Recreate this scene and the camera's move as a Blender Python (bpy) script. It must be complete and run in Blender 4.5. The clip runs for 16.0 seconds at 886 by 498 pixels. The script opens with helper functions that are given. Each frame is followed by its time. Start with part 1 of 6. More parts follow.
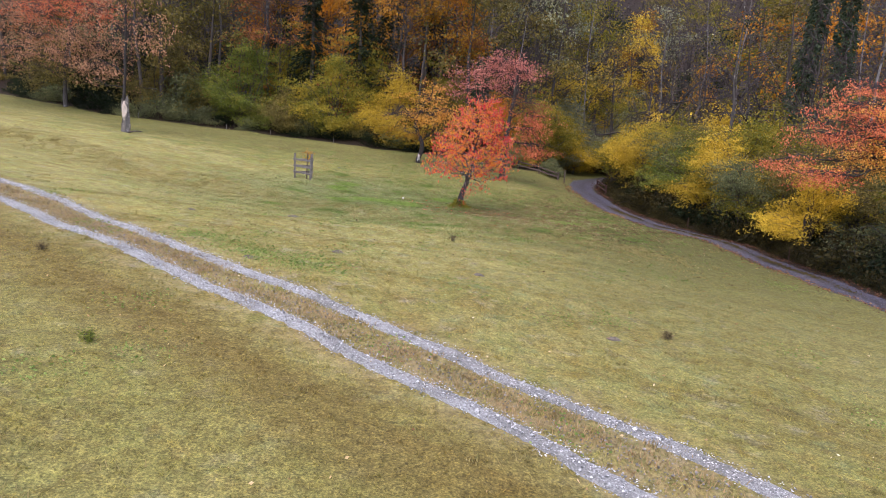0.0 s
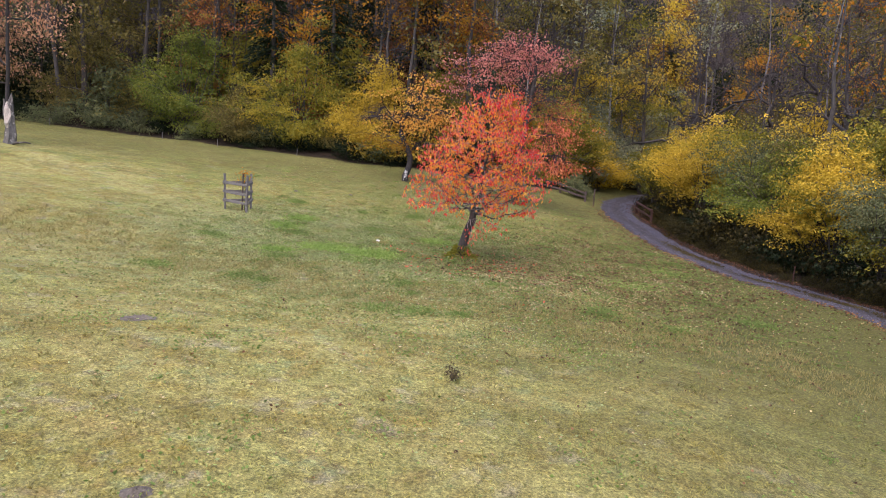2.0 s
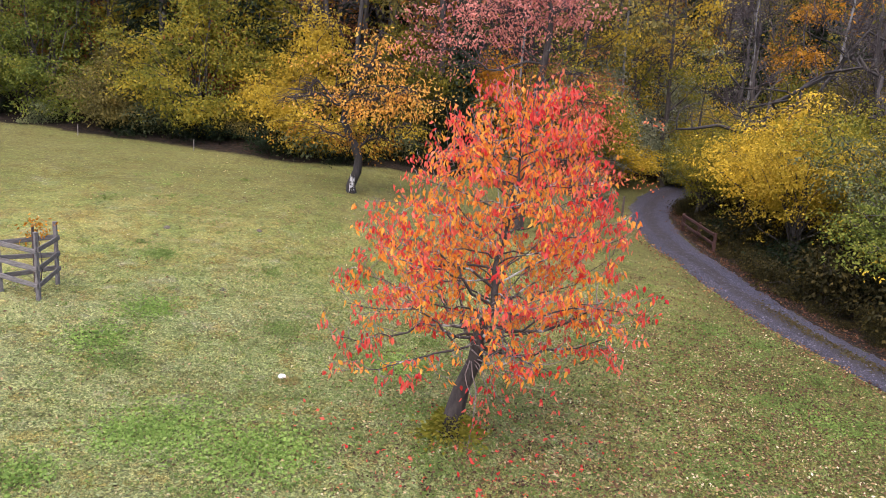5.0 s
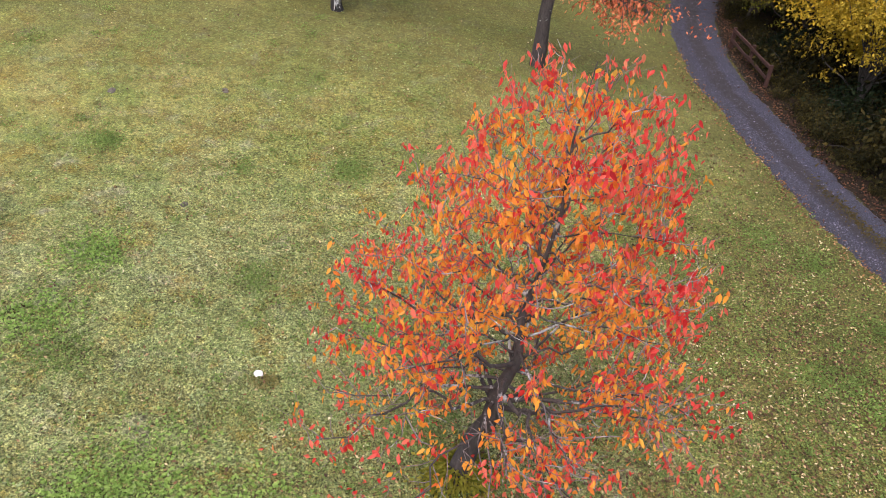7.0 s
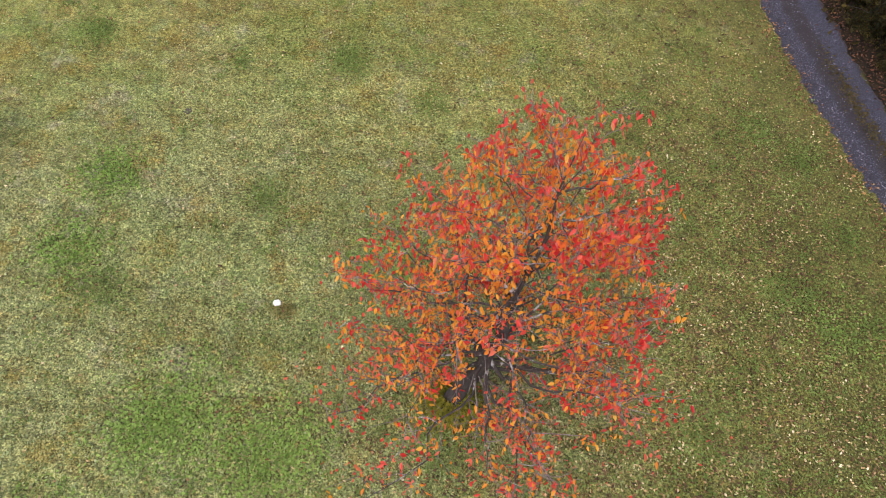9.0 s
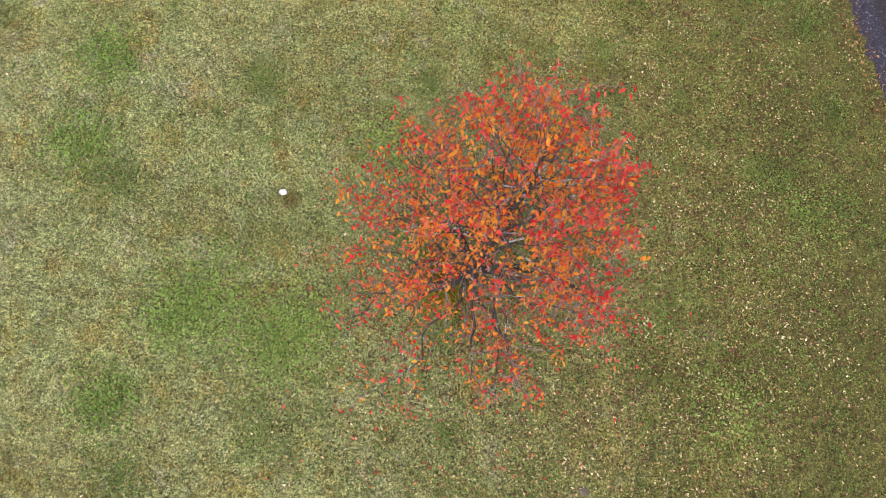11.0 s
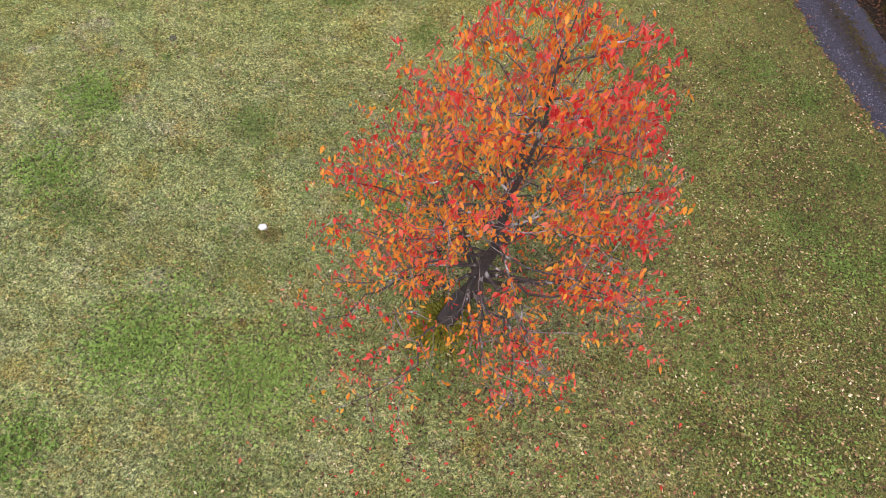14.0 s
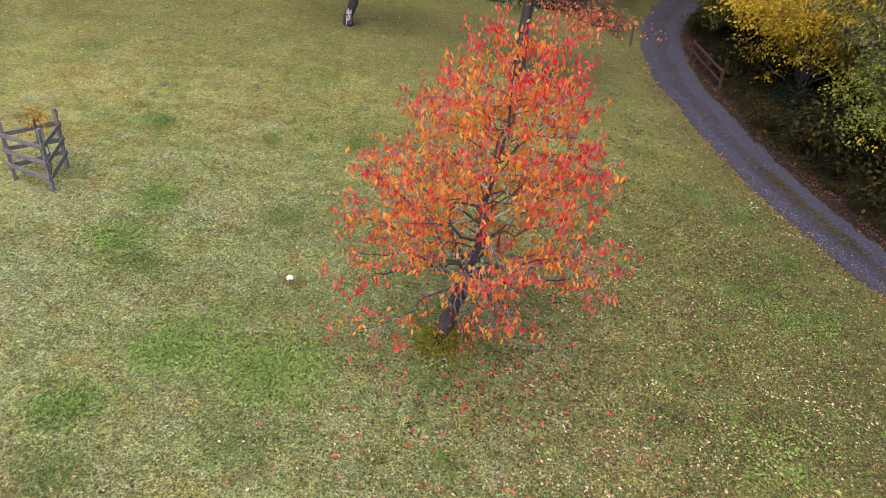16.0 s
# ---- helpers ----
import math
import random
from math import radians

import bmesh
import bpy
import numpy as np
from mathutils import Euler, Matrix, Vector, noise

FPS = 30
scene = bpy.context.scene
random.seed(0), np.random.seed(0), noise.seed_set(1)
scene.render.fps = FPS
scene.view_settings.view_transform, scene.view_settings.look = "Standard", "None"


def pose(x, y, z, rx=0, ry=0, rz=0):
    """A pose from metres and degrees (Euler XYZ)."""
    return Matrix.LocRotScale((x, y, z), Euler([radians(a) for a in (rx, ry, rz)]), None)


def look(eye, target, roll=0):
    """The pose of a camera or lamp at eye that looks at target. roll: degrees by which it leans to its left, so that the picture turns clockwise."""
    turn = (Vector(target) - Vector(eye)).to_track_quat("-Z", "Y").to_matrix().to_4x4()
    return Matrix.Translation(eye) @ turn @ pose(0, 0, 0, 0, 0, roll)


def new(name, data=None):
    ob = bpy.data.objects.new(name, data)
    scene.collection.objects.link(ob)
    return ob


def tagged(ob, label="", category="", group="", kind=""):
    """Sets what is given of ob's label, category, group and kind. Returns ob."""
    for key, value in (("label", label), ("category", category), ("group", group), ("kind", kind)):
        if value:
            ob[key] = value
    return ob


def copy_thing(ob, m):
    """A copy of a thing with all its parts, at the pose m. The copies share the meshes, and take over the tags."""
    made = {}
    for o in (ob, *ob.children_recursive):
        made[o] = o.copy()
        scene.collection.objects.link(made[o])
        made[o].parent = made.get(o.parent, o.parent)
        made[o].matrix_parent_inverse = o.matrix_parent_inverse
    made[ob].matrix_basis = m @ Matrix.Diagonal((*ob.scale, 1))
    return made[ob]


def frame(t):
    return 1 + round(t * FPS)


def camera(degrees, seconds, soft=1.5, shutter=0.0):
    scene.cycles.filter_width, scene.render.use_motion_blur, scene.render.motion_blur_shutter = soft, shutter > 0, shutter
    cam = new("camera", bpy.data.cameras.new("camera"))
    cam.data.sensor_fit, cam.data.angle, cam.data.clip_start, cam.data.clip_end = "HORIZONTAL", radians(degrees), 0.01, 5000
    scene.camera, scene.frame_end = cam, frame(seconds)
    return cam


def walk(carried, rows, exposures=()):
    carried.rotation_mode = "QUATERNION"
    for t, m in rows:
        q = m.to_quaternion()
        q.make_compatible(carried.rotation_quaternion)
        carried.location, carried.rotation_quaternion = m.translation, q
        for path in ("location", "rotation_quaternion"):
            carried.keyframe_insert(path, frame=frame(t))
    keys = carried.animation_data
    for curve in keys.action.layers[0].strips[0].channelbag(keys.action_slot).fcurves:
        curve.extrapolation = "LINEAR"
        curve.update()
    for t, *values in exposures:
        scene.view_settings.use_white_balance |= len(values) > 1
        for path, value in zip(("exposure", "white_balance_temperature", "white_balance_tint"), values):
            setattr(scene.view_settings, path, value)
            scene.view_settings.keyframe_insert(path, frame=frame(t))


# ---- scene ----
cam = camera(64.7, 16.0, soft=0.65)

PATH = [
    (0, (2.907, -34.275, 3.106), (2.699, -32.309, 2.798), 3.3),
    (0.5, (2.622, -31.288, 3.193), (2.415, -29.322, 2.888), 3.2),
    (1, (2.309, -28.315, 3.246), (2.104, -26.348, 2.945), 3.1),
    (1.5, (2.003, -25.381, 3.339), (1.799, -23.414, 3.041), 3.1),
    (2, (1.663, -22.525, 3.454), (1.462, -20.557, 3.16), 3.0),
    (2.5, (1.34, -19.787, 3.579), (1.148, -17.817, 3.288), 2.9),
    (3, (1.05, -17.244, 3.705), (0.892, -15.271, 3.417), 3.0),
    (3.2, (0.953, -16.335, 3.759), (0.814, -14.361, 3.471), 3.0),
    (3.73, (0.681, -14.007, 3.949), (0.570, -12.029, 3.674), 3.0),
    (4.25, (0.445, -12.120, 4.259), (0.345, -10.142, 3.980), 2.9),
    (4.78, (0.242, -10.560, 4.700), (0.147, -8.593, 4.346), 2.9),
    (5.3, (0.07, -9.211, 5.282), (-0.015, -7.289, 4.734), 3.0),
    (5.5, (0.01, -8.722, 5.532), (-0.069, -6.832, 4.882), 3.1),
    (6, (-0.13, -7.564, 6.169), (-0.196, -5.741, 5.35), 3.4),
    (6.5, (-0.256, -6.532, 6.857), (-0.312, -4.766, 5.919), 3.6),
    (7, (-0.329, -5.872, 7.584), (-0.365, -4.227, 6.446), 4.1),
    (7.5, (-0.367, -5.67, 8.289), (-0.385, -4.184, 6.951), 4.6),
    (8, (-0.399, -5.48, 8.991), (-0.401, -4.148, 7.5), 5.1),
    (8.5, (-0.436, -5.057, 9.704), (-0.429, -3.825, 8.129), 5.5),
    (9, (-0.486, -4.408, 10.236), (-0.472, -3.25, 8.605), 5.8),
    (9.5, (-0.554, -3.63, 10.8), (-0.523, -2.636, 9.065), 6.9),
    (10, (-0.549, -3.176, 11.393), (-0.497, -2.395, 9.553), 8.8),
    (10.2, (-0.562, -3.12, 11.606), (-0.5, -2.421, 9.734), 10.0),
    (10.72, (-0.559, -2.857, 11.952), (-0.494, -2.298, 10.033), 11.5),
    (11.25, (-0.542, -2.794, 11.857), (-0.474, -2.239, 9.937), 11.8),
    (11.78, (-0.516, -2.873, 11.437), (-0.444, -2.254, 9.537), 11.4),
    (12.3, (-0.486, -3.035, 10.809), (-0.413, -2.354, 8.93), 10.9),
    (12.5, (-0.486, -3.0, 10.535), (-0.411, -2.311, 8.659), 11.0),
    (13, (-0.445, -3.281, 9.885), (-0.374, -2.549, 8.025), 10.4),
    (13.5, (-0.383, -4.01, 9.42), (-0.325, -3.161, 7.61), 8.9),
    (14, (-0.309, -5.127, 9.129), (-0.286, -3.969, 7.498), 6.4),
    (14.5, (-0.168, -6.664, 8.903), (-0.194, -5.152, 7.595), 4.5),
    (15, (-0.003, -8.29, 8.671), (-0.059, -6.609, 7.588), 3.6),
    (15.5, (0.161, -9.246, 8.177), (0.098, -7.543, 7.131), 3.4),
    (16, (0.249, -9.529, 7.64), (0.183, -7.824, 6.596), 3.3),
]
walk(cam, [(t, look(eye, target, roll)) for t, eye, target, roll in PATH],
     [(0, 1.38, 6300, 21), (1.5, 1.36, 6300, 21), (3, 1.46, 6300, 22), (5.5, 1.58, 6350, 18), (9, 1.15, 6500, 13), (12.5, 1.21, 6450, 17), (14, 1.2, 6400, 17), (16, 1.3, 6350, 17)])

SKY_STRENGTH, SUN_STRENGTH, LEAF = 0.15, 0.5, 0.098
GRASS_STRAW, GRASS_OLIVE, GRASS_GREEN = (0.236, 0.226, 0.092), (0.212, 0.206, 0.072), (0.17, 0.188, 0.056)
GRASS_BROWN, GRASS_FRESH = (0.16, 0.125, 0.045), (0.125, 0.19, 0.045)
GRASS_BANK = (0.142, 0.12, 0.040)
GRASS_CREST = (0.25, 0.238, 0.101)
GRASS_TREE_SHADE = (0.086, 0.085, 0.027)
GRASS_FIELD = (0.17, 0.142, 0.05)
GRASS_SWARD, GRASS_SLOPE = (0.17, 0.186, 0.092), (0.222, 0.206, 0.082)
GRASS_BELOW, GRASS_VERGE = (0.138, 0.13, 0.042), (0.112, 0.08, 0.024)

# ---- light ----
world = bpy.data.worlds.new("sky")
scene.world = world
world.use_nodes = True
wn = world.node_tree
bg = wn.nodes["Background"]
sky = wn.nodes.new("ShaderNodeTexSky")
sky.sky_type = "NISHITA"
sky.sun_disc = False
sky.sun_elevation, sky.sun_rotation = radians(66), radians(200)
sky.air_density, sky.dust_density, sky.ozone_density = 1.0, 4.0, 1.0
wn.links.new(sky.outputs[0], bg.inputs[0])
bg.inputs[1].default_value = SKY_STRENGTH
sun = new("sun", bpy.data.lights.new("sun", "SUN"))
sun.data.energy, sun.data.angle, sun.data.color = SUN_STRENGTH, radians(50), (1.0, 0.96, 0.9)
sun.matrix_world = pose(-20, -55, 90, 24, 0, -20)

# ---- materials ----


def material(name):
    m = bpy.data.materials.new(name)
    m.use_nodes = True
    n = m.node_tree.nodes
    return m, n, m.node_tree.links, n["Principled BSDF"]


def ramp(nodes, stops, mode="LINEAR"):
    r = nodes.new("ShaderNodeValToRGB")
    r.color_ramp.interpolation = mode
    e = r.color_ramp.elements
    while len(e) < len(stops):
        e.new(0.5)
    for el, (p, c) in zip(e, stops):
        el.position, el.color = p, (*c, 1)
    return r


def noise_tex(nodes, links, vec, scale, detail=4, rough=0.55):
    n = nodes.new("ShaderNodeTexNoise")
    n.inputs["Scale"].default_value, n.inputs["Detail"].default_value = scale, detail
    n.inputs["Roughness"].default_value = rough
    links.new(vec, n.inputs["Vector"])
    return n


def mix(nodes, links, fac, a, b, mode="MIX"):
    m = nodes.new("ShaderNodeMix")
    m.data_type, m.blend_type = "RGBA", mode
    for val, sock in ((fac, m.inputs[0]), (a, m.inputs[6]), (b, m.inputs[7])):
        if isinstance(val, (int, float)):
            sock.default_value = val
        elif isinstance(val, tuple):
            sock.default_value = (*val, 1)
        else:
            links.new(val, sock)
    return m.outputs[2]


def leaf_material(name, cols, trans=0.35, rough=0.6, spread=0.25, shine=0.14, leafwise=0.62, boughs=1.1):
    """Leaves whose colour changes from leaf to leaf and from bough to bough."""
    m, n, l, p = material(name)
    geo, obj = n.new("ShaderNodeNewGeometry"), n.new("ShaderNodeObjectInfo")
    tc = n.new("ShaderNodeTexCoord")
    big = noise_tex(n, l, tc.outputs["Object"], 0.9, 2)
    add = n.new("ShaderNodeMath")
    add.operation = "MULTIPLY_ADD"
    l.new(geo.outputs["Random Per Island"], add.inputs[0])
    add.inputs[1].default_value = leafwise
    sub = n.new("ShaderNodeMath")
    sub.operation = "MULTIPLY_ADD"
    l.new(big.outputs[0], sub.inputs[0])
    sub.inputs[1].default_value, sub.inputs[2].default_value = boughs, 0.5 - boughs / 2 - leafwise / 2
    l.new(sub.outputs[0], add.inputs[2])
    r = ramp(n, [(i / max(1, len(cols) - 1), c) for i, c in enumerate(cols)])
    l.new(add.outputs[0], r.inputs[0])
    hsv = n.new("ShaderNodeHueSaturation")
    l.new(r.outputs[0], hsv.inputs["Color"])
    val = n.new("ShaderNodeMapRange")
    l.new(obj.outputs["Random"], val.inputs[0])
    val.inputs[3].default_value, val.inputs[4].default_value = 1 - spread, 1 + spread
    l.new(val.outputs[0], hsv.inputs["Value"])
    l.new(hsv.outputs[0], p.inputs["Base Color"])
    p.inputs["Roughness"].default_value = rough
    p.inputs["Specular IOR Level"].default_value = shine
    tr = n.new("ShaderNodeBsdfTranslucent")
    l.new(hsv.outputs[0], tr.inputs[0])
    ms = n.new("ShaderNodeMixShader")
    ms.inputs[0].default_value = trans
    l.new(p.outputs[0], ms.inputs[1])
    l.new(tr.outputs[0], ms.inputs[2])
    l.new(ms.outputs[0], n["Material Output"].inputs[0])
    return m


def bark_material(name, dark, pale, lichen, amount=0.55, scale=9.0):
    m, n, l, p = material(name)
    tc = n.new("ShaderNodeTexCoord")
    mp = n.new("ShaderNodeMapping")
    mp.inputs["Scale"].default_value = (1, 1, 0.25)
    l.new(tc.outputs["Object"], mp.inputs[0])
    grain = noise_tex(n, l, mp.outputs[0], scale * 3, 6, 0.7)
    r = ramp(n, [(0.3, dark), (0.7, pale)])
    l.new(grain.outputs[0], r.inputs[0])
    patch = noise_tex(n, l, tc.outputs["Object"], scale * 0.6, 5, 0.65)
    rp = ramp(n, [(amount, (0, 0, 0)), (amount + 0.07, (1, 1, 1))])
    l.new(patch.outputs[0], rp.inputs[0])
    l.new(mix(n, l, rp.outputs[0], r.outputs[0], lichen), p.inputs["Base Color"])
    p.inputs["Roughness"].default_value = 0.9
    b = n.new("ShaderNodeBump")
    b.inputs["Strength"].default_value, b.inputs["Distance"].default_value = 0.8, 0.02
    l.new(grain.outputs[0], b.inputs["Height"])
    l.new(b.outputs[0], p.inputs["Normal"])
    return m


def band_mask(n, l, pos, lean, centre, half, peak):
    """One along a band y + lean x = centre that crosses the meadow, fading to nought on both sides."""
    d = n.new("ShaderNodeVectorMath")
    d.operation = "DOT_PRODUCT"
    l.new(pos, d.inputs[0])
    d.inputs[1].default_value = (lean, 1, 0)
    w = noise_tex(n, l, pos, 0.5, 4, 0.65)
    a = n.new("ShaderNodeMath")
    a.operation = "MULTIPLY_ADD"
    l.new(w.outputs[0], a.inputs[0])
    a.inputs[1].default_value = half * 0.9
    l.new(d.outputs["Value"], a.inputs[2])
    r = n.new("ShaderNodeMapRange")
    l.new(a.outputs[0], r.inputs[0])
    mid = centre + half * 0.45
    r.inputs[1].default_value, r.inputs[2].default_value = mid - half, mid + half
    k = ramp(n, [(0.0, (0, 0, 0)), (0.3, (0.7 * peak,) * 3), (0.6, (peak,) * 3), (1.0, (0, 0, 0))])
    l.new(r.outputs[0], k.inputs[0])
    return k.outputs[0]


def meadow_colour(n, l, pos, contrast):
    """Grass colour by place: straw, olive, green and brown patches, with tree shade painted in towards the path."""
    a = noise_tex(n, l, pos, 0.32, 4, 0.62)
    base = ramp(n, [(0.32, GRASS_STRAW), (0.47, GRASS_OLIVE), (0.59, GRASS_GREEN)])
    l.new(a.outputs[0], base.inputs[0])
    b = noise_tex(n, l, pos, 0.95, 5, 0.68)
    rb = ramp(n, [(0.48, (0, 0, 0)), (0.64, (0.75, 0.75, 0.75))])
    l.new(b.outputs[0], rb.inputs[0])
    col = mix(n, l, rb.outputs[0], base.outputs[0], GRASS_BROWN)
    # brown grass along the bank, the slope's shading put into the same colour
    col = mix(n, l, band_mask(n, l, pos, 0.27, -6.3, 2.4, 0.85), col, GRASS_BANK)
    cx = n.new("ShaderNodeSeparateXYZ")
    l.new(pos, cx.inputs[0])
    ck = n.new("ShaderNodeMapRange")
    l.new(cx.outputs[0], ck.inputs[0])
    ck.inputs[1].default_value, ck.inputs[2].default_value, ck.inputs[3].default_value, ck.inputs[4].default_value = -8.0, -3.0, 1.0, 0.0
    crest = mix(n, l, 1.0, band_mask(n, l, pos, 0.457, -2.1, 1.5, 0.6), ck.outputs[0], "MULTIPLY")
    col = mix(n, l, crest, col, GRASS_CREST)
    mp = n.new("ShaderNodeMapping")
    mp.inputs["Location"].default_value = (31.7, 12.3, 4.0)
    l.new(pos, mp.inputs[0])
    c = noise_tex(n, l, mp.outputs[0], 0.7, 5, 0.7)
    rc = ramp(n, [(0.53, (0, 0, 0)), (0.66, (0.6, 0.6, 0.6))])
    l.new(c.outputs[0], rc.inputs[0])
    col = mix(n, l, rc.outputs[0], col, GRASS_FRESH)
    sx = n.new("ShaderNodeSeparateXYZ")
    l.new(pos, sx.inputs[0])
    # olive darkening painted for the trees' shade, growing towards path and wood
    tree_shade = None
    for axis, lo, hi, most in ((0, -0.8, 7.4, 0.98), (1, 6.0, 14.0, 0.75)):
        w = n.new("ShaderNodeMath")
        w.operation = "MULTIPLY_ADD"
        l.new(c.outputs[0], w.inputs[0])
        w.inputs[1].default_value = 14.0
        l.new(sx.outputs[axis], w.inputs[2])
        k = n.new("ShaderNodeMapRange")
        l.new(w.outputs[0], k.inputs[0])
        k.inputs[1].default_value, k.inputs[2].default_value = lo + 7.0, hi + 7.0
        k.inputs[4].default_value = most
        tree_shade = k.outputs[0] if tree_shade is None else mix(n, l, 1.0, tree_shade, k.outputs[0], "LIGHTEN")
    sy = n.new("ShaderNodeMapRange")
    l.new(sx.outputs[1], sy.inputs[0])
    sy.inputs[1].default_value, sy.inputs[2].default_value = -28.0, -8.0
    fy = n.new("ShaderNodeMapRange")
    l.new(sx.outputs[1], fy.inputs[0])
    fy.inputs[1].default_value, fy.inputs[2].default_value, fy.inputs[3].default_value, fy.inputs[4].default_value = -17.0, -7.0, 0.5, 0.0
    col = mix(n, l, fy.outputs[0], col, GRASS_FIELD)
    # grey-green sward round the cherry
    hd = n.new("ShaderNodeVectorMath")
    hd.operation = "DISTANCE"
    l.new(pos, hd.inputs[0])
    hd.inputs[1].default_value = (-4.0, -0.5, 0)
    hm = n.new("ShaderNodeMapRange")
    l.new(hd.outputs["Value"], hm.inputs[0])
    hm.inputs[1].default_value, hm.inputs[2].default_value, hm.inputs[3].default_value, hm.inputs[4].default_value = 4.5, 9.5, 0.74, 0.0
    col = mix(n, l, hm.outputs[0], col, GRASS_SWARD)
    # paler slope above the farm track
    pb = band_mask(n, l, pos, 0.5, -12.5, 9.0, 0.6)
    col = mix(n, l, pb, col, GRASS_SLOPE)
    # long streaks that run along the slope
    st = n.new("ShaderNodeMapping")
    st.inputs["Rotation"].default_value, st.inputs["Scale"].default_value = (0, 0, 0.33), (0.16, 0.85, 1.0)
    l.new(pos, st.inputs[0])
    sn = noise_tex(n, l, st.outputs[0], 1.0, 5, 0.62)
    rs = ramp(n, [(0.36, (1.16, 1.15, 1.13)), (0.5, (1.0, 1.0, 1.0)), (0.62, (0.74, 0.68, 0.58))])
    l.new(sn.outputs[0], rs.inputs[0])
    col = mix(n, l, 0.7, col, rs.outputs[0], "MULTIPLY")
    # worn greyish thatch and mossy olive patches
    for off, scale, lo, tint in ((7.3, 1.5, 0.55, (0.215, 0.195, 0.15)), (19.1, 1.15, 0.52, (0.17, 0.128, 0.03)), (27.7, 2.1, 0.54, (0.19, 0.145, 0.055)), (41.3, 1.7, 0.55, (0.15, 0.185, 0.09))):
        mo = n.new("ShaderNodeMapping")
        mo.inputs["Location"].default_value = (off, -off, 0)
        l.new(pos, mo.inputs[0])
        pn = noise_tex(n, l, mo.outputs[0], scale, 6, 0.72)
        rp = ramp(n, [(lo, (0, 0, 0)), (lo + 0.12, (0.62, 0.62, 0.62))])
        l.new(pn.outputs[0], rp.inputs[0])
        col = mix(n, l, rp.outputs[0], col, tint)
    # rougher, darker grass below the farm track
    bl = n.new("ShaderNodeVectorMath")
    bl.operation = "DOT_PRODUCT"
    l.new(pos, bl.inputs[0])
    bl.inputs[1].default_value = (0.6, 1, 0)
    bm_ = n.new("ShaderNodeMapRange")
    l.new(bl.outputs["Value"], bm_.inputs[0])
    bm_.inputs[1].default_value, bm_.inputs[2].default_value, bm_.inputs[3].default_value, bm_.inputs[4].default_value = -24.6, -23.4, 0.72, 0.0
    rb2 = ramp(n, [(0.4, (0.45, 0.45, 0.45)), (0.56, (1, 1, 1))])
    l.new(b.outputs[0], rb2.inputs[0])
    col = mix(n, l, mix(n, l, 1.0, bm_.outputs[0], rb2.outputs[0], "MULTIPLY"), col, GRASS_BELOW)
    col = mix(n, l, band_mask(n, l, pos, 0.6, -25.3, 1.7, 0.75), col, GRASS_VERGE)
    # mottled tone for the light and shade of hummocks and tufts, a hand's width to a stride
    hu = noise_tex(n, l, pos, 3.2, 6, 0.75)
    rh = ramp(n, [(0.38, (0.66, 0.6, 0.48)), (0.5, (1.0, 1.0, 1.0)), (0.62, (1.22, 1.24, 1.2))])
    l.new(hu.outputs[0], rh.inputs[0])
    col = mix(n, l, 0.6, col, rh.outputs[0], "MULTIPLY")
    col = mix(n, l, mix(n, l, 1.0, tree_shade, sy.outputs[0], "MULTIPLY"), col, GRASS_TREE_SHADE)
    d = noise_tex(n, l, pos, 19.0, 6, 0.8)
    rd = ramp(n, [(0.4, (0.16, 0.165, 0.13)), (0.49, (0.86, 0.89, 0.83)), (0.58, (2.0, 1.97, 1.8))])
    l.new(d.outputs[0], rd.inputs[0])
    # shadowed gaps between tufts painted in, strongest close round the cherry
    nd = n.new("ShaderNodeVectorMath")
    nd.operation = "DISTANCE"
    l.new(pos, nd.inputs[0])
    nd.inputs[1].default_value = (0.5, 1.0, 0)
    nm = n.new("ShaderNodeMapRange")
    l.new(nd.outputs["Value"], nm.inputs[0])
    nm.inputs[1].default_value, nm.inputs[2].default_value, nm.inputs[3].default_value, nm.inputs[4].default_value = 6.0, 12.0, max(contrast, 0.6), contrast
    return mix(n, l, nm.outputs[0], col, rd.outputs[0], "MULTIPLY")


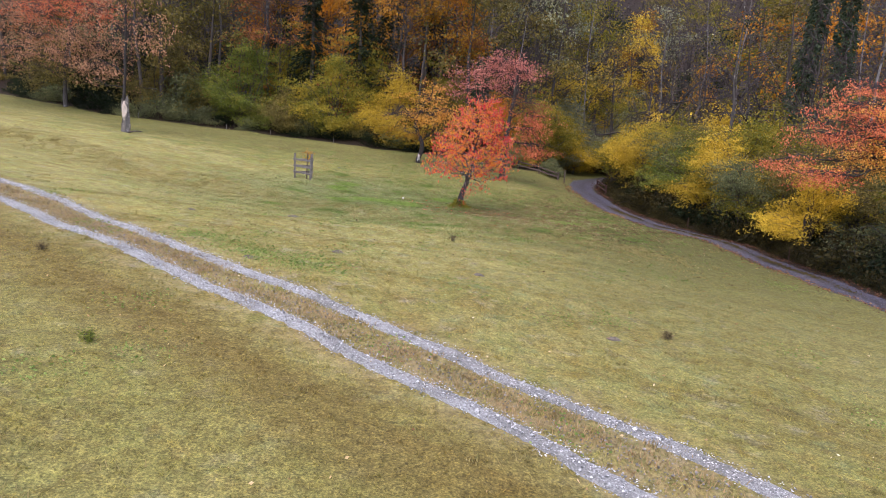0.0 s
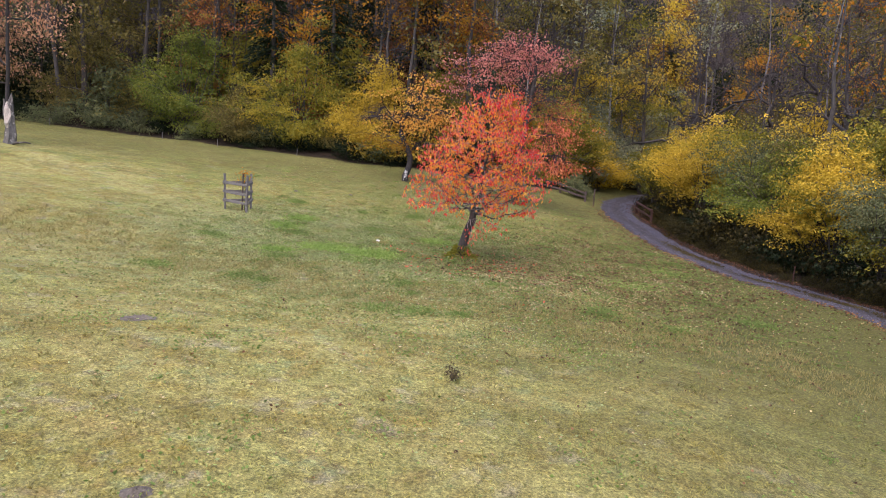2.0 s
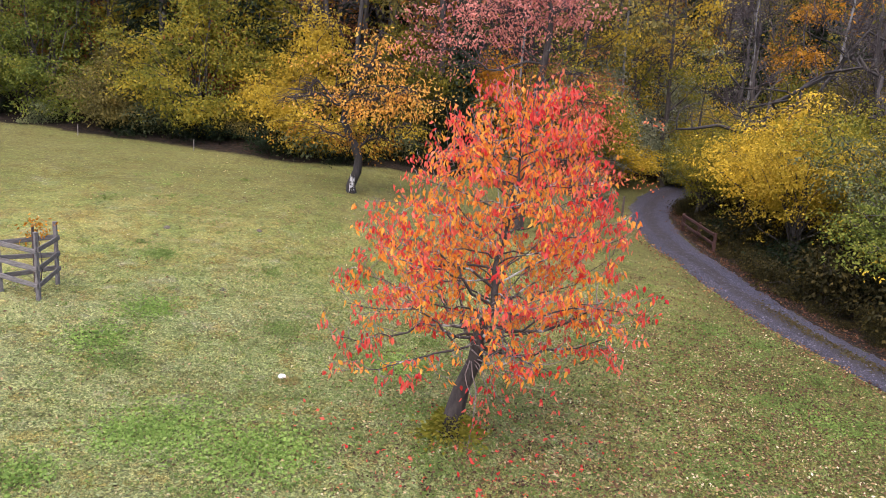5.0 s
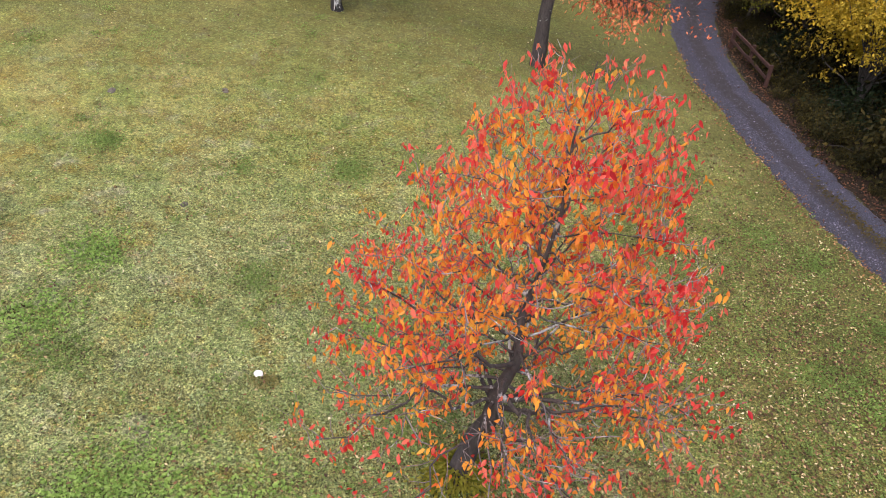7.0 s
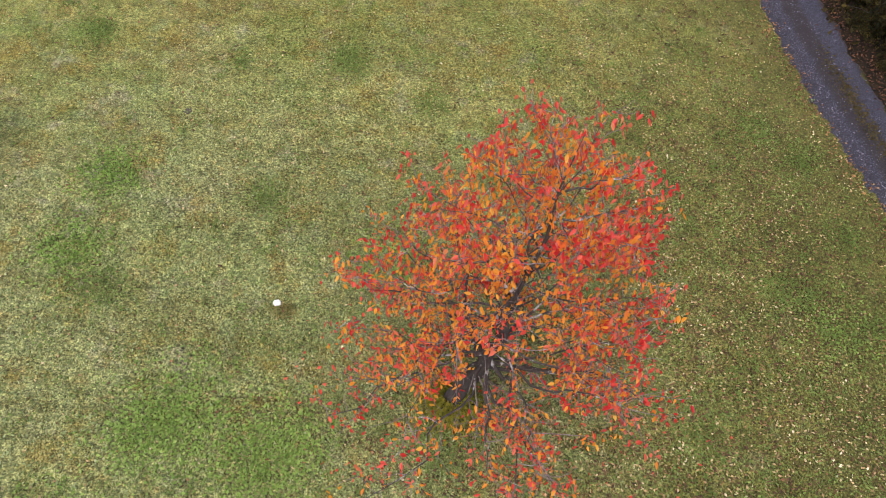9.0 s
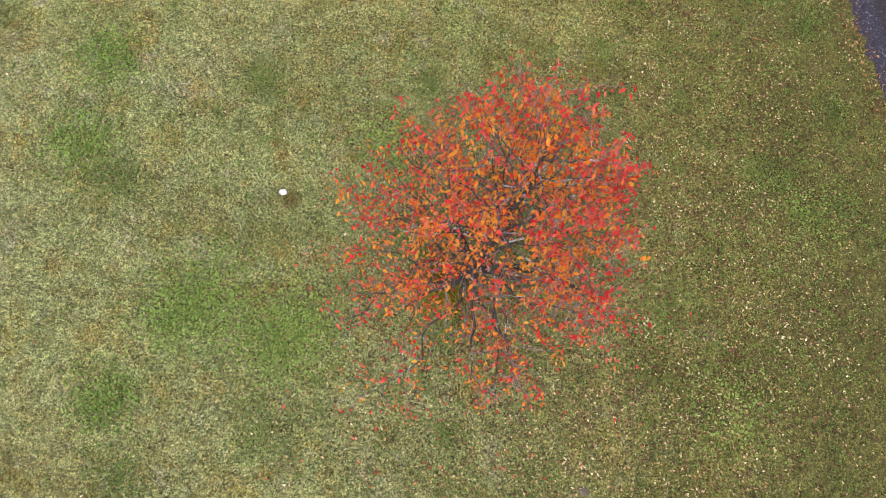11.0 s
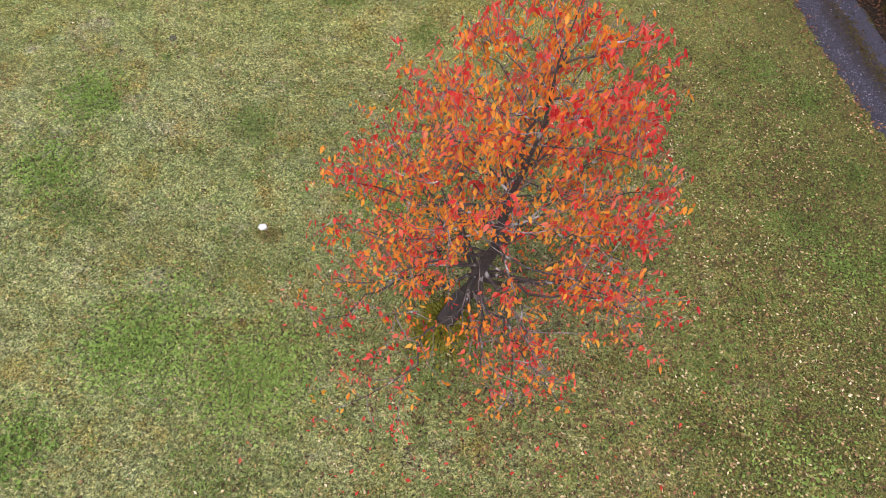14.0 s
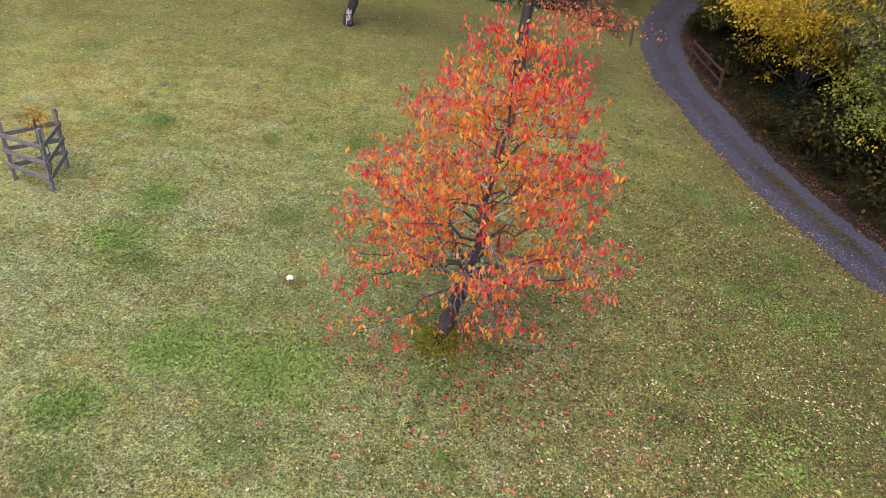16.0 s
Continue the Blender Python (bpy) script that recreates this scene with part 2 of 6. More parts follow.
def ground_material():
    m, n, l, p = material("meadow_turf")
    geo = n.new("ShaderNodeNewGeometry")
    pos = geo.outputs["Position"]
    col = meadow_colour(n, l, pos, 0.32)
    fine = noise_tex(n, l, pos, 9.0, 6, 0.75)
    rf = ramp(n, [(0.34, (0.66, 0.64, 0.6)), (0.5, (1, 1, 1)), (0.66, (1.3, 1.28, 1.2))])
    l.new(fine.outputs[0], rf.inputs[0])
    col = mix(n, l, 0.85, col, rf.outputs[0], "MULTIPLY")
    tiny = noise_tex(n, l, pos, 34.0, 4, 0.8)
    rt = ramp(n, [(0.37, (0.12, 0.12, 0.1)), (0.48, (0.8, 0.82, 0.78)), (0.61, (1.85, 1.8, 1.6))])
    l.new(tiny.outputs[0], rt.inputs[0])
    nd = n.new("ShaderNodeVectorMath")
    nd.operation = "DISTANCE"
    l.new(pos, nd.inputs[0])
    nd.inputs[1].default_value = (0.5, 1.0, 0)
    nm = n.new("ShaderNodeMapRange")
    l.new(nd.outputs["Value"], nm.inputs[0])
    nm.inputs[1].default_value, nm.inputs[2].default_value, nm.inputs[3].default_value, nm.inputs[4].default_value = 6.0, 12.0, 0.9, 0.5
    col = mix(n, l, nm.outputs[0], col, rt.outputs[0], "MULTIPLY")
    # brown leaf litter under the woods, darkened for tree shade, by a mask laid on the mesh
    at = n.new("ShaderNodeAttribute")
    at.attribute_name = "shaded_litter"
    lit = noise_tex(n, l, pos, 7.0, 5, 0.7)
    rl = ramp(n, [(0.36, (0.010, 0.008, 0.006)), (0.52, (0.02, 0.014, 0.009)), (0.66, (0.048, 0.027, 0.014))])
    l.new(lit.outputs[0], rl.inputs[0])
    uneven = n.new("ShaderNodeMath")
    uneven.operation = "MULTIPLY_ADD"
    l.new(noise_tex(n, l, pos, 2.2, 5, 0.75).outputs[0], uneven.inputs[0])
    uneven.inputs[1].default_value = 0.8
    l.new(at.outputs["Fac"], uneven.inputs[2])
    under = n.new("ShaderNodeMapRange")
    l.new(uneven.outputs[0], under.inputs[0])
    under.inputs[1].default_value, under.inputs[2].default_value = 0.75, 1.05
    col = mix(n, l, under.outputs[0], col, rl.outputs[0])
    dr = n.new("ShaderNodeAttribute")
    dr.attribute_name = "dry"
    dn = noise_tex(n, l, pos, 1.6, 4, 0.7)
    rd = ramp(n, [(0.38, (0, 0, 0)), (0.6, (0.75, 0.75, 0.75))])
    l.new(dn.outputs[0], rd.inputs[0])
    dm = n.new("ShaderNodeMath")
    dm.operation = "MULTIPLY"
    l.new(dr.outputs["Fac"], dm.inputs[0])
    l.new(rd.outputs[0], dm.inputs[1])
    col = mix(n, l, dm.outputs[0], col, mix(n, l, 1.0, (0.23, 0.175, 0.098), rf.outputs[0], "MULTIPLY"))
    l.new(col, p.inputs["Base Color"])
    p.inputs["Roughness"].default_value = 0.95
    p.inputs["Specular IOR Level"].default_value = 0.15
    b = n.new("ShaderNodeBump")
    b.inputs["Strength"].default_value, b.inputs["Distance"].default_value = 0.5, 0.02
    l.new(fine.outputs[0], b.inputs["Height"])
    lump = noise_tex(n, l, pos, 2.4, 4, 0.65)
    b0 = n.new("ShaderNodeBump")
    b0.inputs["Strength"].default_value, b0.inputs["Distance"].default_value = 0.8, 0.14
    l.new(lump.outputs[0], b0.inputs["Height"])
    l.new(b0.outputs[0], b.inputs["Normal"])
    b2 = n.new("ShaderNodeBump")
    b2.inputs["Strength"].default_value, b2.inputs["Distance"].default_value = 0.7, 0.012
    l.new(tiny.outputs[0], b2.inputs["Height"])
    l.new(b.outputs[0], b2.inputs["Normal"])
    l.new(b2.outputs[0], p.inputs["Normal"])
    return m


def blade_material(name, contrast, tones):
    m, n, l, p = material(name)
    geo = n.new("ShaderNodeNewGeometry")
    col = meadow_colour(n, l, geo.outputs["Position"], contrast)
    r = ramp(n, tones)
    l.new(geo.outputs["Random Per Island"], r.inputs[0])
    col = mix(n, l, 1.0, col, r.outputs[0], "MULTIPLY")
    l.new(col, p.inputs["Base Color"])
    p.inputs["Roughness"].default_value = 0.6
    p.inputs["Specular IOR Level"].default_value = 0.25
    tr = n.new("ShaderNodeBsdfTranslucent")
    l.new(col, tr.inputs[0])
    ms = n.new("ShaderNodeMixShader")
    ms.inputs[0].default_value = 0.45
    l.new(p.outputs[0], ms.inputs[1])
    l.new(tr.outputs[0], ms.inputs[2])
    l.new(ms.outputs[0], n["Material Output"].inputs[0])
    return m


def stone_material(name, dark, mid, pale, scale=14.0):
    m, n, l, p = material(name)
    geo = n.new("ShaderNodeNewGeometry")
    a = noise_tex(n, l, geo.outputs["Position"], scale, 6, 0.8)
    r = ramp(n, [(0.28, dark), (0.5, mid), (0.72, pale)])
    l.new(a.outputs[0], r.inputs[0])
    b = noise_tex(n, l, geo.outputs["Position"], 1.1, 4, 0.6)
    rb = ramp(n, [(0.35, (0.6, 0.58, 0.55)), (0.6, (1.1, 1.1, 1.1))])
    l.new(b.outputs[0], rb.inputs[0])
    l.new(mix(n, l, 1.0, r.outputs[0], rb.outputs[0], "MULTIPLY"), p.inputs["Base Color"])
    p.inputs["Roughness"].default_value = 0.85
    bu = n.new("ShaderNodeBump")
    bu.inputs["Strength"].default_value, bu.inputs["Distance"].default_value = 0.9, 0.02
    l.new(a.outputs[0], bu.inputs["Height"])
    l.new(bu.outputs[0], p.inputs["Normal"])
    return m


def path_material():
    """Bluish gravel in two wheel lines, darkened and blued further for the trees' shade, with a brown, leaf-strewn
    crown and soft earthy edges.
    """
    m, n, l, p = material("path_gravel")
    geo, at = n.new("ShaderNodeNewGeometry"), n.new("ShaderNodeAttribute")
    at.attribute_name = "across"
    pos = geo.outputs["Position"]
    grit = noise_tex(n, l, pos, 30.0, 6, 0.9)
    stones = ramp(n, [(0.38, (0.004, 0.004, 0.007)), (0.48, (0.015, 0.015, 0.027)), (0.56, (0.055, 0.056, 0.092)), (0.64, (0.2, 0.2, 0.28))])
    l.new(grit.outputs[0], stones.inputs[0])
    earth = ramp(n, [(0.36, (0.006, 0.0045, 0.005)), (0.55, (0.02, 0.0145, 0.0155)), (0.7, (0.07, 0.045, 0.037))])
    l.new(grit.outputs[0], earth.inputs[0])
    warp = noise_tex(n, l, pos, 1.3, 5, 0.65)
    shift = n.new("ShaderNodeMath")
    shift.operation = "MULTIPLY_ADD"
    l.new(warp.outputs[0], shift.inputs[0])
    shift.inputs[1].default_value = 0.34
    l.new(at.outputs["Fac"], shift.inputs[2])
    lane = ramp(n, [(0.17, (0, 0, 0)), (0.26, (0.95, 0.95, 0.95)), (0.52, (0.9, 0.9, 0.9)), (0.6, (0.08, 0.08, 0.08)), (0.8, (0.1, 0.1, 0.1)), (0.9, (0.75, 0.75, 0.75)), (1.0, (0.6, 0.6, 0.6))])
    l.new(shift.outputs[0], lane.inputs[0])
    l.new(mix(n, l, lane.outputs[0], earth.outputs[0], stones.outputs[0]), p.inputs["Base Color"])
    p.inputs["Roughness"].default_value = 0.75
    bu = n.new("ShaderNodeBump")
    bu.inputs["Strength"].default_value, bu.inputs["Distance"].default_value = 0.9, 0.02
    l.new(grit.outputs[0], bu.inputs["Height"])
    l.new(bu.outputs[0], p.inputs["Normal"])
    return m


def pebble_material(name, cols):
    m, n, l, p = material(name)
    geo = n.new("ShaderNodeNewGeometry")
    r = ramp(n, [(i / (len(cols) - 1), c) for i, c in enumerate(cols)])
    l.new(geo.outputs["Random Per Island"], r.inputs[0])
    l.new(r.outputs[0], p.inputs["Base Color"])
    p.inputs["Roughness"].default_value = 0.7
    return m


def wood_material(name, dark, pale):
    m, n, l, p = material(name)
    tc = n.new("ShaderNodeTexCoord")
    mp = n.new("ShaderNodeMapping")
    mp.inputs["Scale"].default_value = (6, 6, 1)
    l.new(tc.outputs["Object"], mp.inputs[0])
    a = noise_tex(n, l, mp.outputs[0], 8, 6, 0.7)
    r = ramp(n, [(0.3, dark), (0.7, pale)])
    l.new(a.outputs[0], r.inputs[0])
    l.new(r.outputs[0], p.inputs["Base Color"])
    p.inputs["Roughness"].default_value = 0.85
    b = n.new("ShaderNodeBump")
    b.inputs["Strength"].default_value, b.inputs["Distance"].default_value = 0.6, 0.01
    l.new(a.outputs[0], b.inputs["Height"])
    l.new(b.outputs[0], p.inputs["Normal"])
    return m


M_GROUND, M_BLADE, M_BLADE_F = ground_material(), blade_material(
    "grass_blades", 0.45, [(0.0, (0.7, 0.8, 0.7)), (0.45, (1.16, 1.27, 1.1)), (0.8, (1.6, 1.7, 1.5)), (1.0, (2.1, 2.15, 1.95))]), blade_material(
    "field_grass_blades", 0.12, [(0.0, (1.15, 1.15, 0.95)), (0.5, (1.6, 1.6, 1.35)), (1.0, (2.3, 2.2, 1.8))])
M_RUT = stone_material("pale_gravel", (0.05, 0.053, 0.052), (0.215, 0.224, 0.222), (0.58, 0.6, 0.595), 48.0)
M_PATH = path_material()
M_PEBBLE = pebble_material("pebbles", [(0.08, 0.082, 0.083), (0.2, 0.206, 0.207), (0.34, 0.35, 0.352), (0.58, 0.595, 0.6)])
M_PEBBLE_T = pebble_material("strip_pebbles", [(0.07, 0.064, 0.058), (0.12, 0.11, 0.1), (0.18, 0.166, 0.152), (0.28, 0.265, 0.25)])
M_PEBBLE_M = pebble_material("edge_pebbles", [(0.03, 0.027, 0.033), (0.06, 0.055, 0.07), (0.11, 0.103, 0.13), (0.2, 0.19, 0.23)])
M_PEBBLE_D = pebble_material("path_pebbles", [(0.02, 0.019, 0.024), (0.05, 0.048, 0.066), (0.08, 0.078, 0.11), (0.2, 0.195, 0.25)])
M_BARK = bark_material("cherry_bark", (0.018, 0.014, 0.012), (0.07, 0.055, 0.048), (0.36, 0.37, 0.34), 0.63, 6)
M_BARK_K = bark_material("blackish_bark", (0.012, 0.01, 0.009), (0.045, 0.037, 0.033), (0.3, 0.3, 0.28), 0.66, 5)
M_LIMB = bark_material("cherry_limb_bark", (0.022, 0.017, 0.015), (0.08, 0.064, 0.057), (0.38, 0.37, 0.35), 0.56, 6)
M_TWIG_P = bark_material("cherry_twig_bark", (0.1, 0.072, 0.066), (0.27, 0.215, 0.205), (0.42, 0.39, 0.38), 0.58, 6)
M_BARK_D = bark_material("dark_bark", (0.025, 0.02, 0.017), (0.085, 0.07, 0.06), (0.2, 0.2, 0.17), 0.62, 4)
M_BARK_G = bark_material("grey_bark", (0.03, 0.026, 0.023), (0.1, 0.088, 0.08), (0.25, 0.24, 0.215), 0.6, 3)
M_BARK_B = bark_material("birch_bark", (0.10, 0.094, 0.088), (0.26, 0.245, 0.23), (0.07, 0.062, 0.055), 0.6, 3)
M_BARK_S = bark_material("weathered_stump_bark", (0.05, 0.045, 0.04), (0.17, 0.155, 0.14), (0.42, 0.39, 0.35), 0.58, 7)
M_TWIG = bark_material("twig_bark", (0.02, 0.015, 0.0145), (0.07, 0.053, 0.052), (0.16, 0.14, 0.14), 0.62, 5)
M_LICHEN = bark_material("white_lichen", (0.22, 0.21, 0.2), (0.55, 0.53, 0.51), (0.03, 0.025, 0.022), 0.5, 9)
M_STRIP = wood_material("stripped_wood", (0.22, 0.175, 0.145), (0.55, 0.49, 0.42))
M_WOOD = wood_material("weathered_wood", (0.05, 0.045, 0.042), (0.22, 0.2, 0.19))
M_WOOD_D = wood_material("dark_wood", (0.035, 0.025, 0.022), (0.11, 0.075, 0.06))
# red-brown fence wood, with the shade of the canopy in its colour
M_WOOD_R = wood_material("shaded_red_brown_wood", (0.026, 0.01, 0.007), (0.075, 0.029, 0.02))
M_SOIL = stone_material("molehill_soil", (0.05, 0.041, 0.031), (0.115, 0.097, 0.075), (0.19, 0.165, 0.132), 22)
M_WHITE = stone_material("white_stone", (0.55, 0.5, 0.5), (0.8, 0.77, 0.77), (0.9, 0.89, 0.89), 25)

L_CHERRY_RED = leaf_material("cherry_leaf_red", [(0.55, 0.018, 0.026), (0.9, 0.06, 0.05), (0.96, 0.13, 0.095), (0.97, 0.24, 0.14), (0.96, 0.38, 0.14)], 0.6, 0.4, 0.2, 0.4)
L_CHERRY_ORANGE = leaf_material("cherry_leaf_orange", [(0.9, 0.16, 0.05), (0.95, 0.28, 0.05), (0.95, 0.38, 0.05), (0.95, 0.47, 0.06), (0.92, 0.58, 0.12)], 0.6, 0.4, 0.2, 0.4)
L_YELLOW = leaf_material("leaf_yellow", [(0.2, 0.15, 0.02), (0.44, 0.31, 0.03), (0.68, 0.475, 0.045), (0.84, 0.61, 0.08)], leafwise=0.4, boughs=1.3)
L_YGREEN = leaf_material("leaf_yellow_green", [(0.055, 0.07, 0.014), (0.145, 0.148, 0.022), (0.29, 0.238, 0.026), (0.45, 0.315, 0.03)], leafwise=0.4, boughs=1.5)
L_GREEN = leaf_material("leaf_green", [(0.045, 0.07, 0.016), (0.115, 0.152, 0.027), (0.225, 0.245, 0.038), (0.33, 0.3, 0.048)], leafwise=0.4, boughs=1.5)
# dark green, taken near black for the shade beneath bushes and trees
L_DGREEN_SHADED = leaf_material("leaf_dark_green_shaded", [(0.006, 0.011, 0.006), (0.012, 0.02, 0.008), (0.02, 0.031, 0.012), (0.038, 0.05, 0.02)])
L_ORANGE = leaf_material("leaf_orange", [(0.24, 0.09, 0.012), (0.5, 0.2, 0.016), (0.72, 0.32, 0.022), (0.72, 0.38, 0.035)], leafwise=0.4, boughs=1.5)
L_AMBER = leaf_material("leaf_amber", [(0.13, 0.06, 0.012), (0.3, 0.14, 0.016), (0.46, 0.23, 0.022), (0.52, 0.29, 0.03)], leafwise=0.4, boughs=1.5)
L_RUST = leaf_material("leaf_rust", [(0.07, 0.032, 0.018), (0.19, 0.075, 0.03), (0.36, 0.14, 0.05), (0.48, 0.24, 0.08)])
L_PINK = leaf_material("leaf_salmon", [(0.24, 0.045, 0.025), (0.48, 0.12, 0.055), (0.68, 0.21, 0.10), (0.72, 0.29, 0.12)])
L_MAUVE = leaf_material("leaf_mauve", [(0.2, 0.06, 0.055), (0.38, 0.125, 0.105), (0.54, 0.215, 0.165), (0.6, 0.3, 0.2)], leafwise=0.45, boughs=1.2)
L_HERB = leaf_material("leaf_herb", [(0.11, 0.15, 0.045), (0.19, 0.24, 0.082), (0.3, 0.355, 0.15), (0.46, 0.5, 0.27)], 0.3)
L_VERGE = leaf_material("leaf_verge", [(0.03, 0.035, 0.012), (0.07, 0.06, 0.022), (0.11, 0.075, 0.03), (0.1, 0.11, 0.035)], 0.3)
L_MOSS = leaf_material("moss_leaf", [(0.12, 0.13, 0.015), (0.26, 0.25, 0.03), (0.4, 0.35, 0.06)], 0.45)
L_DEAD = leaf_material("dead_leaf", [(0.035, 0.02, 0.013), (0.08, 0.045, 0.026), (0.16, 0.092, 0.046), (0.3, 0.19, 0.095)], 0.1, 0.6)
L_FADE = leaf_material("leaf_faded_salmon", [(0.16, 0.085, 0.045), (0.34, 0.18, 0.095), (0.5, 0.27, 0.155), (0.58, 0.36, 0.21)], leafwise=0.45, boughs=1.3)
L_DULL = leaf_material("leaf_dull_green", [(0.04, 0.052, 0.024), (0.1, 0.118, 0.052), (0.17, 0.182, 0.08), (0.29, 0.265, 0.09)], leafwise=0.4, boughs=1.4)
# grey-green leaves, paled to put the light inside the wood into their colour
L_LIT_GREY_GREEN = leaf_material("leaf_lit_grey_green", [(0.08, 0.1, 0.055), (0.19, 0.21, 0.12), (0.32, 0.33, 0.2), (0.44, 0.42, 0.24)])
L_PEACH = leaf_material("leaf_peach_orange", [(0.42, 0.17, 0.03), (0.72, 0.33, 0.06), (0.84, 0.45, 0.085), (0.88, 0.57, 0.14)])
L_TUFT = leaf_material("tuft_grass", [(0.2, 0.19, 0.06), (0.27, 0.245, 0.088), (0.34, 0.285, 0.115), (0.42, 0.35, 0.165)], 0.55)
# olive bramble leaves, darkened for the canopy's shade over the undergrowth
L_BRAMBLE_SHADED = leaf_material("leaf_bramble_shaded", [(0.01, 0.01, 0.004), (0.023, 0.022, 0.007), (0.046, 0.038, 0.011), (0.12, 0.09, 0.022)], leafwise=0.7, boughs=1.4)
L_IVY = leaf_material("ivy_leaf", [(0.012, 0.024, 0.012), (0.025, 0.045, 0.02), (0.045, 0.07, 0.03), (0.08, 0.11, 0.05)], 0.3, 0.5, 0.2, 0.25)
# brown path leaves, their colour halved for the shade under the bushes
L_SHADED_LEAF = leaf_material("shaded_path_leaf", [(0.025, 0.013, 0.01), (0.06, 0.028, 0.018), (0.12, 0.055, 0.03), (0.22, 0.12, 0.05)], 0.1, 0.6)
L_STRIP = leaf_material("rusty_grass", [(0.13, 0.11, 0.045), (0.22, 0.175, 0.08), (0.34, 0.23, 0.115), (0.4, 0.33, 0.18)], 0.4)
L_OLIVE = leaf_material("leaf_olive_brown", [(0.05, 0.046, 0.018), (0.115, 0.102, 0.03), (0.21, 0.168, 0.044), (0.31, 0.225, 0.06)], leafwise=0.45, boughs=1.3)
L_FALLEN = leaf_material("fallen_leaf", [(0.1, 0.05, 0.03), (0.24, 0.12, 0.06), (0.38, 0.25, 0.12), (0.54, 0.42, 0.23), (0.72, 0.64, 0.44)], 0.1, 0.6)
L_LITTER = leaf_material("path_leaf", [(0.06, 0.03, 0.02), (0.15, 0.07, 0.035), (0.28, 0.14, 0.06), (0.4, 0.26, 0.1)], 0.1, 0.6)
L_CLOVER = leaf_material("fresh_herb", [(0.13, 0.2, 0.042), (0.215, 0.325, 0.07), (0.36, 0.48, 0.13)], 0.4)
L_SPRIG = leaf_material("green_sprig", [(0.09, 0.13, 0.032), (0.15, 0.215, 0.052), (0.25, 0.325, 0.095)], 0.4)
L_DRY = leaf_material("dry_weed", [(0.05, 0.04, 0.025), (0.14, 0.11, 0.05), (0.26, 0.2, 0.1)], 0.2)

# ---- mesh helpers ----


class Buf:
    """Gathers triangles."""

    def __init__(self):
        self.v, self.f, self.m, self.n = [], [], [], 0

    def add(self, v, f, mat=0):
        v, f = np.asarray(v, float).reshape(-1, 3), np.asarray(f, int)
        if f.shape[1] == 4:
            f = np.concatenate([f[:, [0, 1, 2]], f[:, [0, 2, 3]]])
        self.v.append(v)
        self.f.append(f + self.n)
        self.m.append(np.full(len(f), mat))
        self.n += len(v)
        return self

    def mesh(self, name, mats, smooth=False):
        v, f = np.concatenate(self.v), np.concatenate(self.f)
        me = bpy.data.meshes.new(name)
        me.vertices.add(len(v))
        me.vertices.foreach_set("co", v.astype(np.float32).ravel())
        me.loops.add(3 * len(f))
        me.loops.foreach_set("vertex_index", f.astype(np.int32).ravel())
        me.polygons.add(len(f))
        me.polygons.foreach_set("loop_start", np.arange(0, 3 * len(f), 3, dtype=np.int32))
        for m in mats:
            me.materials.append(m)
        me.polygons.foreach_set("material_index", np.concatenate(self.m).astype(np.int32))
        me.polygons.foreach_set("use_smooth", np.full(len(f), smooth))
        me.update(calc_edges=True)
        me.validate()
        return me


def unit(a):
    a = np.asarray(a, float)
    return a / np.maximum(np.linalg.norm(a, axis=-1, keepdims=True), 1e-9)


def tube(buf, pts, radii, sides=6, mat=0, rough=0.0, rng=None):
    """A tapering branch along a line of points, closed at its end."""
    pts, radii = np.asarray(pts, float), np.asarray(radii, float)
    k = len(pts)
    d = unit(np.gradient(pts, axis=0))
    ref = np.where(np.abs(d[:, 2:3]) > 0.9, [[1.0, 0, 0]], [[0, 0, 1.0]])
    a = unit(np.cross(d, ref))
    b = np.cross(d, a)
    ang = np.arange(sides) * 2 * np.pi / sides
    rr = radii[:, None] * np.ones(sides)
    if rough and rng is not None:
        rr = rr * (1 + rough * rng.standard_normal(rr.shape))
    v = pts[:, None] + rr[..., None] * (np.cos(ang)[None, :, None] * a[:, None] + np.sin(ang)[None, :, None] * b[:, None])
    i, j = np.meshgrid(np.arange(k - 1), np.arange(sides), indexing="ij")
    f = np.stack([i * sides + j, i * sides + (j + 1) % sides, (i + 1) * sides + (j + 1) % sides, (i + 1) * sides + j], -1).reshape(-1, 4)
    buf.add(v.reshape(-1, 3), f, mat)
    last = (k - 1) * sides
    cap = np.array([[last, last + s, last + s + 1] for s in range(1, sides - 1)])
    if len(cap):
        buf.f.append(cap + buf.n - k * sides)
        buf.m.append(np.full(len(cap), mat))


def leaves(buf, p, axis, size, width, rng, fold=0.25, mat=0):
    """Folded leaves at p that point along axis; two triangles each."""
    p, axis = np.asarray(p, float), unit(axis)
    n = len(p)
    side = unit(np.cross(axis, rng.standard_normal((n, 3))))
    up = np.cross(side, axis)
    size = np.broadcast_to(size, n)[:, None]
    w = size * width
    mid = p + axis * size * 0.45
    v = np.stack([p, mid + side * w / 2 + up * w * fold, p + axis * size, mid - side * w / 2 + up * w * fold], 1)
    base = 4 * np.arange(n)[:, None]
    f = np.concatenate([base + [0, 1, 2], base + [0, 2, 3]])
    buf.add(v.reshape(-1, 3), f, mat)


